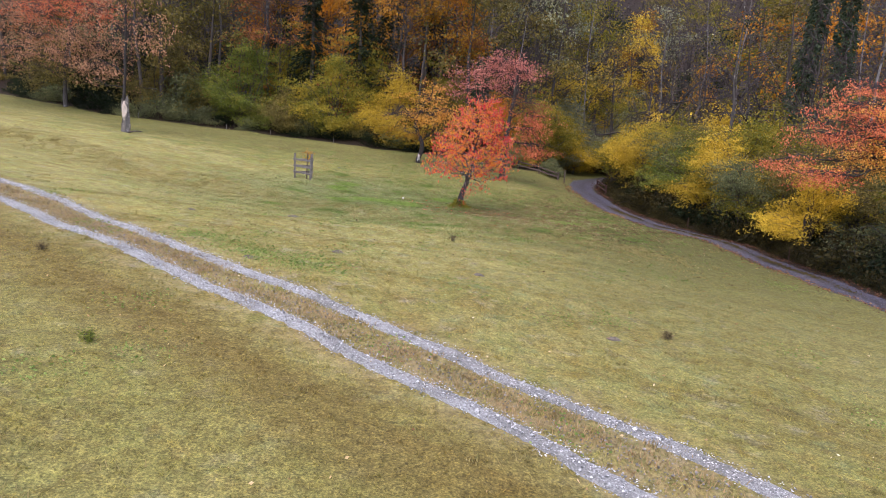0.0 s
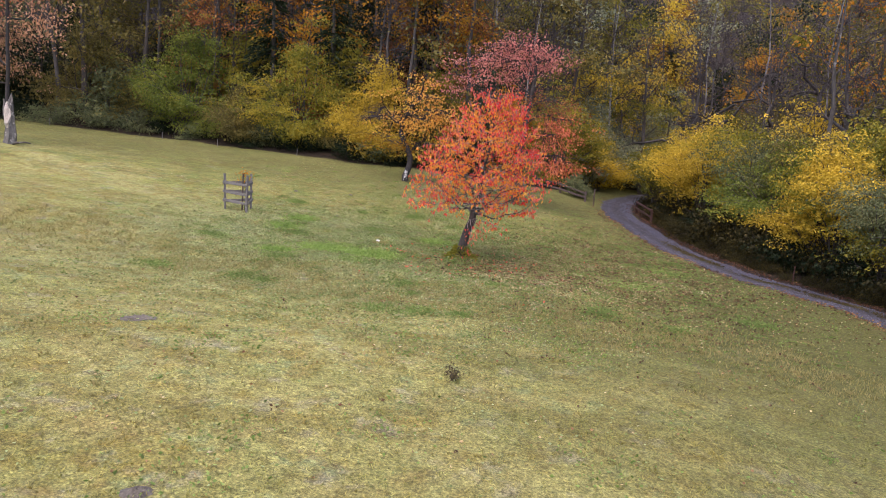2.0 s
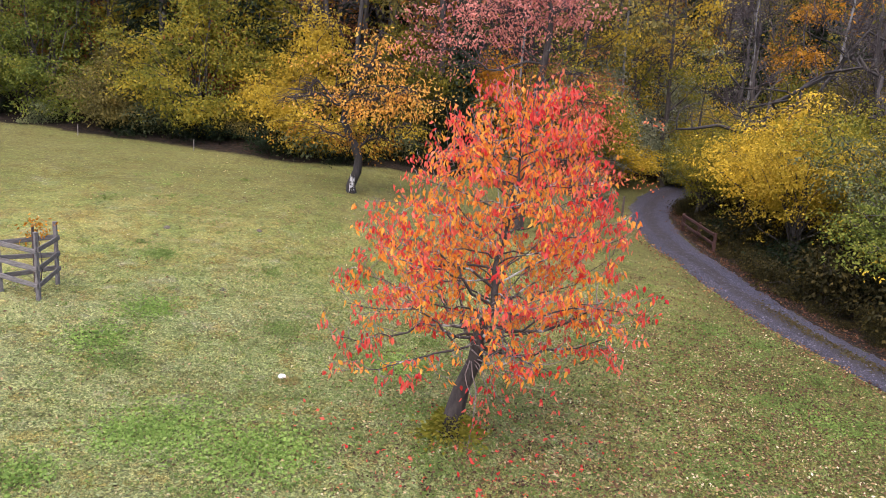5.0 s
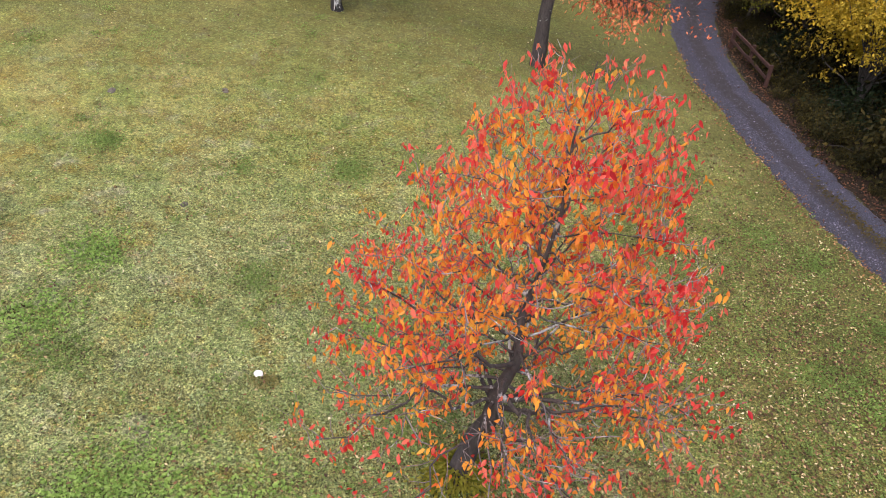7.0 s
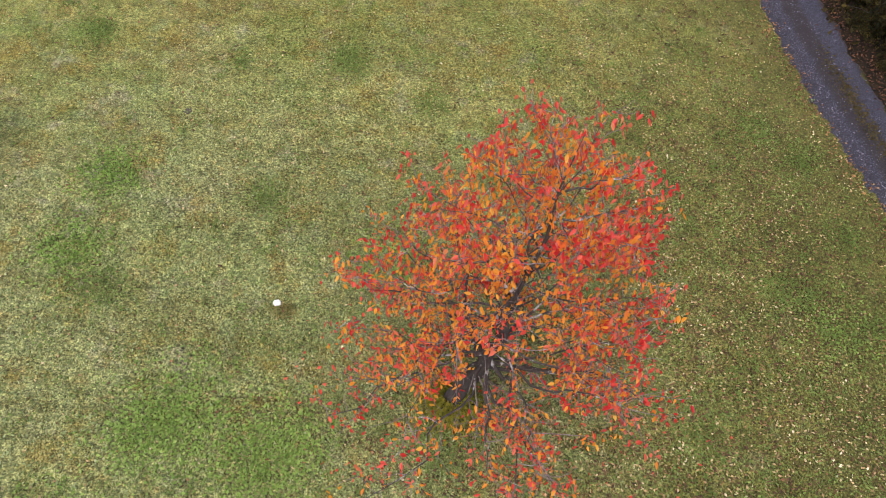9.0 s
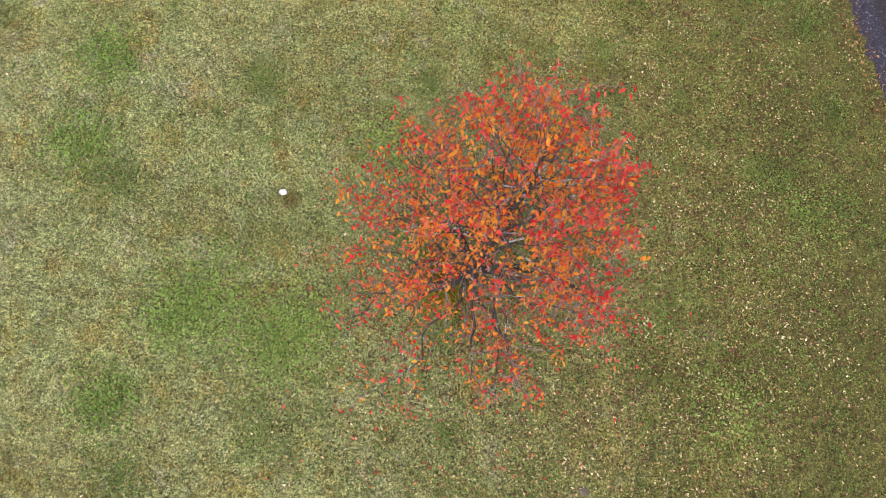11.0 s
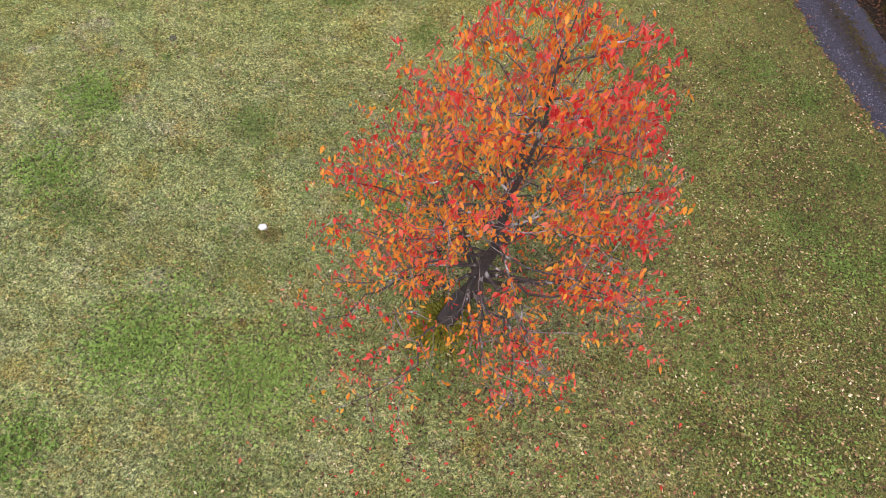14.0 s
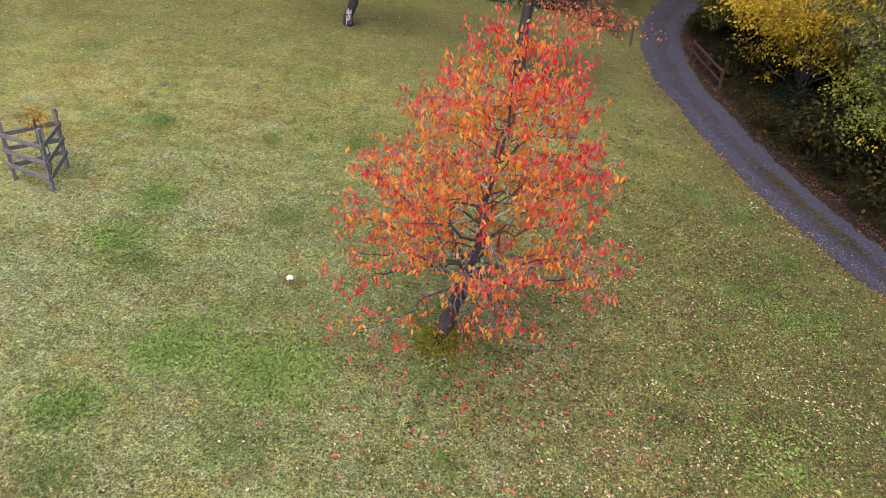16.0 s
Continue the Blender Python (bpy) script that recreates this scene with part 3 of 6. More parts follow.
def oval_leaves(buf, p, axis, size, width, rng, mat=0):
    """Egg-shaped leaves, folded along the midrib and curled towards the tip; eight triangles each."""
    p, axis = np.asarray(p, float), unit(axis)
    n = len(p)
    side = unit(np.cross(axis, rng.standard_normal((n, 3))))
    up = np.cross(side, axis)
    size = np.broadcast_to(size, n)[:, None]
    fold, curl = rng.uniform(0.05, 0.5, (n, 1)), rng.normal(0, 0.1, (n, 1))
    rows = [p]
    for t, w in ((0.3, 0.5), (0.66, 0.4)):
        c = p + axis * size * t + up * size * curl * t * t
        h = side * size * width * w
        lift = up * size * width * w * fold
        rows += [c, c + h + lift, c - h + lift]
    rows.append(p + axis * size + up * size * curl)
    v = np.stack(rows, 1)
    f = np.array([[0, 2, 1], [0, 1, 3], [1, 2, 5], [1, 5, 4], [3, 1, 4], [3, 4, 6], [4, 5, 7], [6, 4, 7]])
    buf.add(v.reshape(-1, 3), (8 * np.arange(n)[:, None, None] + f[None]).reshape(-1, 3), mat)


def bend(a, b, rng, sag=0.0, wander=0.06, n=7):
    """A crooked line from a to b that sags or arches."""
    a, b = np.asarray(a, float), np.asarray(b, float)
    t = np.linspace(0, 1, n)[:, None]
    length = np.linalg.norm(b - a)
    p = a + (b - a) * t
    p[:, 2] += 4 * sag * length * (t * (1 - t))[:, 0]
    p += np.cumsum(rng.standard_normal((n, 3)), 0) * wander * length / n * np.minimum(1, 3 * t) * np.minimum(1, 2.0 * (1.001 - t) + 0.3)
    return p


def part(name, data, parent, label=""):
    ob = new(name, data)
    ob.parent = parent
    return tagged(ob, label)


def thing(name, place, label, category, group="", kind=""):
    ob = new(name)
    ob.matrix_basis = Matrix.Translation(place)
    ob.empty_display_size = 0.2
    return tagged(ob, label, category, group, kind)


# ---- lie of the land ----
LAND = [0.249, -0.086, 0.036, 0.003, 0.001, -0.03, -0.051, 0.021, 0.036, 0.063, 0.075, -0.382, -0.374, 0.283,
        0.106, 0.117, 0.245, -0.109, -0.383, 0.329, 0.12, 0.021, 0.075, 0.131, -0.243, -0.148, 0.003]
EDGE_X = [-70, -50, -39, -30, -24, -19, -13, -9.5, -7, -3.5, 0, 4, 5.8, 7.5, 10, 14, 40]
EDGE_Y = [33, 25, 21, 17.6, 18.6, 19.0, 18.3, 17.6, 17.4, 18.9, 19.8, 20.3, 25, 33, 34, 33, 33]
PATH_Y = [-40, -26, -17, -13, -9.5, -6, -2, 2, 3.5, 5, 7.5, 9.8, 12.2, 15, 18, 21.5, 25, 31, 45]
PATH_X = [31, 25, 18.8, 15.8, 13.85, 13.2, 12.5, 11.45, 10.4, 9.6, 9.0, 8.48, 7.83, 7.33, 7.33, 7.8, 8.9, 11.6, 22]
WAVES = [(random.uniform(0, 6.28), 2 * math.pi / w, random.uniform(0, 6.28), 0.0035 * w) for w in (1.6, 2.1, 2.9, 3.7, 4.6, 6.2, 7.5)]


def soft(d, s=2.0):
    return np.where(d > 20 * s, d, s * np.log1p(np.exp(np.minimum(d, 20 * s) / s)))


def land(x, y):
    """Height of the ground."""
    x, y = np.asarray(x, float), np.asarray(y, float)
    z = LAND[0] + LAND[1] * np.clip(x, -80, 80) + LAND[2] * np.clip(y, -60, 40)
    for k, (cx, cy) in enumerate((a, b) for a in (-20, -10, 0, 10) for b in (-24, -14, -4, 6, 16, 26)):
        z = z + LAND[3 + k] * np.exp(-((x - cx) ** 2 + (y - cy) ** 2) / 81)
    for a, k, ph, amp in WAVES:
        z = z + amp * np.sin(k * (math.cos(a) * x + math.sin(a) * y) + ph)
    z = z + 0.03 * np.sin(0.95 * (y + 0.28 * x) + 0.6 * np.sin(0.3 * x)) * np.exp(-(((y + 3) / 12) ** 4)) * np.clip((-x - 1) / 8 + 0.6, 0.15, 1.2)
    bank = 0.27 * x + y + 5.8
    z = z + 0.17 * (np.tanh(bank / 0.9) - np.tanh((bank + 5) / 3)) * np.clip((2 - x) / 6, 0, 1)
    z = z + 0.14 * np.exp(-(x**2 + y**2) / 0.8)
    z = z + 0.42 * soft(y - np.interp(x, EDGE_X, EDGE_Y) - 3)
    z = z - 0.015 * np.exp(-(((x - np.interp(y, PATH_Y, PATH_X)) / 1.1) ** 4)) * np.clip((13 - y) / 4, 0, 1)
    z = z + 0.16 * soft(x - np.interp(y, PATH_Y, PATH_X) - 7) * np.clip((y + 40) / 30, 0, 1)
    return z


def ground_at(x, y):
    return float(land(x, y))


def spread(lo, hi, step, far, grow=1.16):
    c = list(np.arange(lo, hi + step / 2, step))
    s, a, b = step, c[0], c[-1]
    while a > -far:
        s *= grow
        a -= s
        b += s
        c = [a] + c + [b]
    return np.array(c)


RUT_A = [(-40, 6), (-26, -5), (-14.22, -12.86), (-10.73, -14.98), (-7.75, -16.96), (-5.37, -18.49), (-3.44, -19.67), (-1.83, -20.56), (-0.4, -21.41), (0.81, -22.0),
         (1.94, -22.72), (2.94, -23.46), (3.82, -23.97), (4.61, -24.43), (5.33, -24.85), (6.26, -25.45), (12, -29), (24, -35)]
RUT_B = [(-40, 3), (-25, -8), (-11.71, -16.03), (-8.7, -17.88), (-6.26, -19.39), (-4.28, -20.58), (-2.56, -21.67), (-1.17, -22.44), (0.08, -23.2), (1.18, -23.93),
         (2.14, -24.55), (2.98, -25.21), (3.72, -25.68), (4.24, -26.1), (5.6, -27.0), (11, -30.4), (23, -36.5)]


def build_ground():
    xs, ys = spread(-30, 20, 0.3, 600), spread(-36, 22, 0.3, 600)
    gx, gy = np.meshgrid(xs, ys, indexing="ij")
    v = np.stack([gx, gy, land(gx, gy)], -1).reshape(-1, 3)
    n = len(ys)
    i, j = np.meshgrid(np.arange(len(xs) - 1), np.arange(n - 1), indexing="ij")
    f = np.stack([i * n + j, (i + 1) * n + j, (i + 1) * n + j + 1, i * n + j + 1], -1).reshape(-1, 4)
    me = Buf().add(v, f).mesh("ground", [M_GROUND], True)
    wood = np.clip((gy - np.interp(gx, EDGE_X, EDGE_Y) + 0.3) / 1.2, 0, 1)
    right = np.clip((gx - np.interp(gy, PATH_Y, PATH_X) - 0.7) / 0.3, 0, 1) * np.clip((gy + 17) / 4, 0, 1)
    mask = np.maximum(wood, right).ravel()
    me.attributes.new("shaded_litter", "FLOAT", "POINT").data.foreach_set("value", mask.astype(np.float32))
    mid = [np.interp(gx, [q[0] for q in r], [q[1] for q in r]) for r in (RUT_A, RUT_B)]
    dry = np.exp(-(((gy - (mid[0] + mid[1]) / 2) / 1.5) ** 4)).ravel()
    me.attributes.new("dry", "FLOAT", "POINT").data.foreach_set("value", dry.astype(np.float32))
    tagged(new("ground", me), "sloping autumn meadow with short mottled grass", "ground", kind="structure")


def ribbon(name, line, width, lift, mat, label, category, ragged, step=0.12, seed=1, cols=7):
    """A strip of gravel that follows the land, with ragged edges."""
    rng = np.random.default_rng(seed)
    line = np.asarray(line, float)
    s = np.r_[0, np.cumsum(np.linalg.norm(np.diff(line, axis=0), axis=1))]
    t = np.arange(0, s[-1], step)
    c = np.stack([np.interp(t, s, line[:, k]) for k in (0, 1)], -1)
    for _ in range(40):
        c[1:-1] = (c[:-2] + c[1:-1] * 2 + c[2:]) / 4
    d = unit(np.gradient(c, axis=0))
    nrm = np.stack([-d[:, 1], d[:, 0]], -1)
    u = np.linspace(-0.5, 0.5, cols)
    edge = np.ones((len(t), cols))
    wob = rng.standard_normal((len(t), 2)) * ragged
    for k in range(2):
        wob[:, k] = np.convolve(wob[:, k], np.ones(3) / 3, "same") + np.convolve(rng.standard_normal(len(t)) * ragged * 2, np.ones(15) / 15, "same")
    w = width * u[None] + np.zeros((len(t), cols))
    w[:, 0] -= wob[:, 0]
    w[:, -1] += wob[:, 1]
    xy = c[:, None] + w[..., None] * nrm[:, None]
    z = land(xy[..., 0], xy[..., 1]) + lift + 0.008 * rng.standard_normal(edge.shape)
    z[:, [0, -1]] -= lift * 1.6
    v = np.concatenate([xy, z[..., None]], -1).reshape(-1, 3)
    i, j = np.meshgrid(np.arange(len(t) - 1), np.arange(cols - 1), indexing="ij")
    f = np.stack([i * cols + j, (i + 1) * cols + j, (i + 1) * cols + j + 1, i * cols + j + 1], -1).reshape(-1, 4)
    f = f[:, ::-1]
    me = Buf().add(v, f).mesh(name, [mat], True)
    me.attributes.new("across", "FLOAT", "POINT").data.foreach_set("value", np.tile(u + 0.5, len(t)).astype(np.float32))
    return tagged(new(name, me), label, category, kind="structure"), c, nrm


def pebbles(name, c, nrm, width, count, size, mat, label, seed, span=(0, 1)):
    rng = np.random.default_rng(seed)
    k = rng.integers(int(span[0] * len(c)), int(span[1] * len(c)), count)
    off = np.clip(rng.standard_normal(count) * 0.3, -0.6, 0.6) * width
    p = c[k] + nrm[k] * off[:, None] + rng.uniform(-0.06, 0.06, (count, 2))
    r = size * np.exp(rng.standard_normal(count) * 0.35)
    z = land(p[:, 0], p[:, 1]) + 0.03 + r * 0.1
    o = np.array([[1, 0, 0], [0, 1, 0], [-1, 0, 0], [0, -1, 0], [0, 0, 0.7], [0, 0, -0.7]], float)
    v = o[None] * (0.7 + 0.6 * rng.random((count, 6, 1))) * r[:, None, None]
    a = rng.uniform(0, 6.28, count)
    rot = np.stack([np.stack([np.cos(a), -np.sin(a), 0 * a], -1), np.stack([np.sin(a), np.cos(a), 0 * a], -1), np.stack([0 * a, 0 * a, 1 + 0 * a], -1)], 1)
    v = np.einsum("nij,nkj->nki", rot, v) + np.concatenate([p, z[:, None]], 1)[:, None]
    f = np.array([[0, 1, 4], [1, 2, 4], [2, 3, 4], [3, 0, 4], [1, 0, 5], [2, 1, 5], [3, 2, 5], [0, 3, 5]])
    f = (f[None] + 6 * np.arange(count)[:, None, None]).reshape(-1, 3)
    tagged(new(name, Buf().add(v.reshape(-1, 3), f).mesh(name, [mat])), label, "gravel", kind="stuff")


build_ground()
_, ca, na = ribbon("track_rut", RUT_A, 0.43, 0.022, M_RUT, "pale grey gravel wheel rut of a farm track", "track", 0.03, seed=3)
_, cb, nb = ribbon("track_rut", RUT_B, 0.43, 0.022, M_RUT, "pale grey gravel wheel rut of a farm track", "track", 0.03, seed=4)
_, cp, npn = ribbon("path", list(zip(PATH_X, PATH_Y)), 1.84, 0.03, M_PATH, "grey gravel footpath curving into the woods", "path", 0.1, seed=5, cols=13)
pebbles("track_gravel", ca, na, 0.5, 16000, 0.0105, M_PEBBLE, "loose pale gravel on the wheel rut", 11, (0.3, 0.85))
pebbles("track_gravel", (ca[: min(len(ca), len(cb))] + cb[: min(len(ca), len(cb))]) / 2, na, 1.0, 5000, 0.012, M_PEBBLE_T, "sparse gravel on the worn strip between the wheel ruts", 14, (0.3, 0.85))
pebbles("track_gravel", cb, nb, 0.5, 16000, 0.0105, M_PEBBLE, "loose pale gravel on the wheel rut", 12, (0.3, 0.85))
pebbles("path_gravel", cp, npn, 1.5, 14000, 0.011, M_PEBBLE_D, "loose grey gravel on the path", 13, (0.3, 0.85))

# ---- red cherry tree ----


def crown_at(z):
    """Centre and radius of the cherry's crown at a height."""
    zs = [1.0, 1.4, 1.8, 2.7, 3.5, 4.2, 4.8, 5.3, 5.8]
    cx = np.interp(z, zs, [0.2, 0.12, 0.18, 0.38, 0.56, 0.66, 0.74, 0.8, 0.85])
    cy = np.interp(z, zs, [-0.35, -0.3, -0.2, 0.1, 0.32, 0.45, 0.52, 0.55, 0.55])
    r = np.interp(z, zs, [1.6, 2.2, 2.5, 2.2, 1.8, 1.3, 0.88, 0.58, 0.25])
    return cx, cy, r


def build_cherry():
    rng = np.random.default_rng(21)
    z0 = ground_at(0, 0)
    root = thing("cherry_tree", (0, 0, 0), "leaning young cherry tree with sparse red and orange leaves", "tree")
    spine_z = np.array([z0 - 0.15, z0 + 0.05, 0.3, 0.7, 1.1, 1.5, 2.0, 2.5, 3.1, 3.8, 4.6, 5.4])
    spine_x = np.array([-0.06, -0.03, 0.01, 0.1, 0.27, 0.3, 0.5, 0.48, 0.62, 0.74, 0.74, 0.84])
    spine_y = np.array([0.0, 0.0, 0.01, 0.02, 0.0, 0.02, 0.12, 0.26, 0.34, 0.42, 0.5, 0.55])
    rad = np.array([0.22, 0.17, 0.135, 0.125, 0.112, 0.094, 0.06, 0.042, 0.031, 0.021, 0.012, 0.005])
    b = Buf()
    tube(b, np.stack([spine_x, spine_y, spine_z], -1), rad, 12, 0, 0.07, rng)
    part("trunk", b.mesh("trunk", [M_BARK], True), root, "dark crooked trunk with pale lichen")
    # mossy foot
    b = Buf()
    mp, ma = [], []
    for _ in range(1000):
        a, r = rng.uniform(0, 6.28), abs(rng.normal(0, 0.2)) + 0.12
        mp.append((-0.06 + r * math.cos(a), r * math.sin(a), z0 + max(0.0, 0.42 - r) * rng.uniform(0.3, 1.3)))
        ma.append((math.cos(a), math.sin(a), rng.uniform(-0.3, 0.5)))
    leaves(b, mp, ma, rng.uniform(0.05, 0.11, 1000), 0.6, rng)
    tagged(part("moss_tuft", b.mesh("moss_tuft", [L_MOSS]), root, "yellow-green moss round the foot"), kind="stuff")
    inner, outer, twigs, wood, limbs = [], [], Buf(), [], []

    def spray(line, first, step, most, bare=0.0):
        """Bunches of hanging leaves at the buds along a twig."""
        length = np.linalg.norm(np.diff(line, axis=0), axis=1).sum()
        for s in np.arange(first, 1.001, step / max(length, 0.05)):
            if rng.random() < bare:
                continue
            k = min(s, 1.0) * (len(line) - 1)
            i = min(int(k), len(line) - 2)
            q = line[i] + (line[i + 1] - line[i]) * (k - i)
            cx, cy, r = crown_at(q[2])
            rf = math.hypot(q[0] - cx, q[1] - cy) / max(r, 0.3)
            red = rng.random() < np.clip(0.2 + 0.6 * rf**2.3 + 0.25 * np.clip(2.2 - q[2], 0, 1), 0.08, 0.9)
            for _ in range(rng.integers(2, most + 1)):
                (outer if red else inner).append(q + rng.standard_normal(3) * [0.05, 0.05, 0.03])

    n = 62
    for i in range(n):
        u = (i + 0.5) / n
        zs = 1.3 + 3.35 * u**1.5
        az = i * 2.39996 + rng.uniform(-0.2, 0.2)
        low = max(0.0, 1 - u * 2.2)
        ze = zs + (0.3 + 0.85 * rng.random()) * (1 - 0.35 * u) - 0.34 * low * (0.5 + rng.random())
        cx, cy, r = crown_at(max(ze, 1.6))
        r *= rng.uniform(0.78, 0.98)
        a = np.array([np.interp(zs, spine_z, spine_x), np.interp(zs, spine_z, spine_y), zs])
        e = np.array([cx + r * math.cos(az), cy + r * math.sin(az), ze])
        line = bend(a, e, rng, 0.03 - 0.08 * low, 0.4, 10)
        r0 = (np.interp(zs, spine_z, rad) * 0.7 + 0.015) * (rng.uniform(0.2, 0.34) if i % 5 else 0.42)
        lb = Buf()
        tube(lb, line, r0 * np.linspace(1, 0.1, 10) ** 1.2 + 0.003, 6, 0, 0.05, rng)
        limbs.append((part("limb", lb.mesh("limb", [M_LIMB], True), root), line))
        wood.append(line[2:])
        # the south side is thin below, with many bare twigs
        thin = low * np.clip(-math.sin(az) + 0.35, 0, 1)
        out = unit(line[-1] - line[0])
        count = int(rng.integers(11, 16) * (0.55 + 0.45 * np.linalg.norm(e - a) / 2.2))
        for j in range(count):
            s = 0.26 + 0.74 * (j + rng.random()) / count
            q = np.array([np.interp(s * 9, np.arange(10), line[:, c]) for c in range(3)])
            way = unit(out * 0.6 + rng.standard_normal(3) * [0.7, 0.7, 0.34] + [0, 0, 0.12 + 0.45 * u])
            ln = rng.uniform(0.3, 0.78) * (1 - 0.35 * u)
            tw = bend(q, q + way * ln, rng, -0.06, 0.25, 6)
            tube(twigs, tw, np.linspace(0.0075, 0.002, 6), 3)
            spray(tw, 0.25, 0.11, 5, 0.31 + 0.45 * thin)
            if rng.random() < 0.7:
                g = tw[rng.integers(2, 4)]
                tv = bend(g, g + unit(way + rng.standard_normal(3) * [0.7, 0.7, 0.4]) * ln * 0.65, rng, -0.05, 0.25, 5)
                tube(twigs, tv, np.linspace(0.005, 0.002, 5), 3)
                spray(tv, 0.25, 0.11, 5, 0.31 + 0.45 * thin)
        spray(line[5:], 0.3, 0.12, 4, 0.42 + 0.4 * thin)
    top = np.stack([spine_x, spine_y, spine_z], -1)[7:]
    wood.append(top)
    spray(top[1:], 0.0, 0.09, 5)
    wood = np.concatenate([np.concatenate([w, (w[1:] + w[:-1]) / 2]) for w in wood])
    # upright shoots that stand out of the crown
    for i in range(84):
        u = rng.random() ** 0.8
        z = 1.9 + 2.75 * u
        cx, cy, r = crown_at(z)
        az = rng.uniform(0, 6.28)
        p0 = np.array([cx + 0.78 * r * math.cos(az), cy + 0.78 * r * math.sin(az), z])
        ln = rng.uniform(0.3, 0.7)
        e = p0 + np.array([(0.2 + 0.35 * (1 - u)) * ln * math.cos(az), (0.2 + 0.35 * (1 - u)) * ln * math.sin(az), ln * (0.35 + 0.65 * u)])
        g = wood[np.argmin(np.linalg.norm(wood - p0, axis=1) + 0.5 * np.maximum(0, wood[:, 2] - p0[2]))]
        line = np.concatenate([bend(g, p0, rng, -0.03, 0.2, 4), bend(p0, e, rng, -0.05, 0.15, 6)[1:]])
        tube(twigs, line, np.linspace(0.008, 0.002, 9), 3)
        spray(line[2:], 0.1, 0.1, 5)
    # a few low sprays by the foot
    for x, y, z in ((0.5, -0.6, 0.7), (0.7, -0.8, 0.8), (0.42, -0.95, 0.5), (1.1, -0.7, 1.0), (0.2, -1.2, 0.28), (1.4, -0.6, 0.9)):
        line = bend((0.2, 0, 1.15), (x, y, z), rng, 0.1, 0.3, 6)
        tube(twigs, line, np.linspace(0.012, 0.003, 6), 4)
        for _ in range(17):
            outer.append(line[rng.integers(3, 6)] + rng.standard_normal(3) * 0.1)
    part("twig_work", twigs.mesh("twig_work", [M_TWIG_P], True), root, "fine grey-brown twigs")
    tagged(root.children[-1], kind="stuff")
    singles = []
    for nm, pts, mat, lab in (("red_leaf", np.array(outer), L_CHERRY_RED, "hanging red cherry leaves"), ("orange_leaf", np.array(inner), L_CHERRY_ORANGE, "hanging orange and yellow cherry leaves")):
        m = len(pts)
        ax = np.stack([rng.normal(0, 0.44, m), rng.normal(0, 0.44, m), -np.abs(rng.normal(0.9, 0.25, m))], -1)
        order = rng.permutation(m)
        pts, ax = pts[order], ax[order]
        take = 140
        singles.append((pts[:take], ax[:take], mat))
        b = Buf()
        oval_leaves(b, pts[take:], ax[take:], LEAF * rng.uniform(0.7, 1.2, m - take), 0.42, rng)
        tagged(part("foliage", b.mesh("foliage", [mat]), root, lab), kind="stuff")
    for pts, ax, mat in singles:
        shapes = []
        for k in range(4):
            b = Buf()
            t = np.array([0, 0.12, 0.35, 0.6, 0.85, 1.0])
            w = np.array([0.0, 0.11, 0.21, 0.19, 0.08, 0.0]) * (0.9 + 0.1 * k)
            curl = 0.05 * np.sin(t * 3) * (k - 1.5)
            v = np.concatenate([np.stack([0 * t, curl, -t], -1), np.stack([w, curl + w * 0.4, -t], -1), np.stack([-w, curl + w * 0.4, -t], -1)])
            f = [[j, j + 1, 7 + j, 6 + j] for j in range(5)] + [[j + 1, j, 12 + j, 13 + j] for j in range(5)]
            shapes.append(b.add(v, f).mesh("leaf", [mat], True))
        for k, (p, a) in enumerate(zip(pts, ax)):
            ob = new("leaf", shapes[k % 4])
            ob.parent = min(limbs, key=lambda q: np.linalg.norm(q[1] - p, axis=1).min())[0]
            q = Vector(-unit(a)).to_track_quat("Z", "Y") @ Euler((0, 0, rng.uniform(0, 6.28))).to_quaternion()
            ob.matrix_basis = Matrix.LocRotScale(Vector(p), q, Vector([LEAF * rng.uniform(0.75, 1.2)] * 3))
    return root


# ---- other trees ----


def cluster_leaves(buf, centres, per, size, sx, sz, rng, width=0.55, droop=0.5):
    c = np.repeat(np.asarray(centres), per, 0)
    k = len(c)
    off = rng.standard_normal((k, 3)) * [sx, sx, sz]
    off[:, 2] -= 0.35 * (off[:, 0] ** 2 + off[:, 1] ** 2) ** 0.5
    ax = np.stack([rng.normal(0, 0.8, k), rng.normal(0, 0.8, k), rng.normal(-droop, 0.45, k)], -1) + 0.5 * unit(off)
    leaves(buf, c + off, ax, size * rng.uniform(0.7, 1.3, k), width, rng, 0.2)


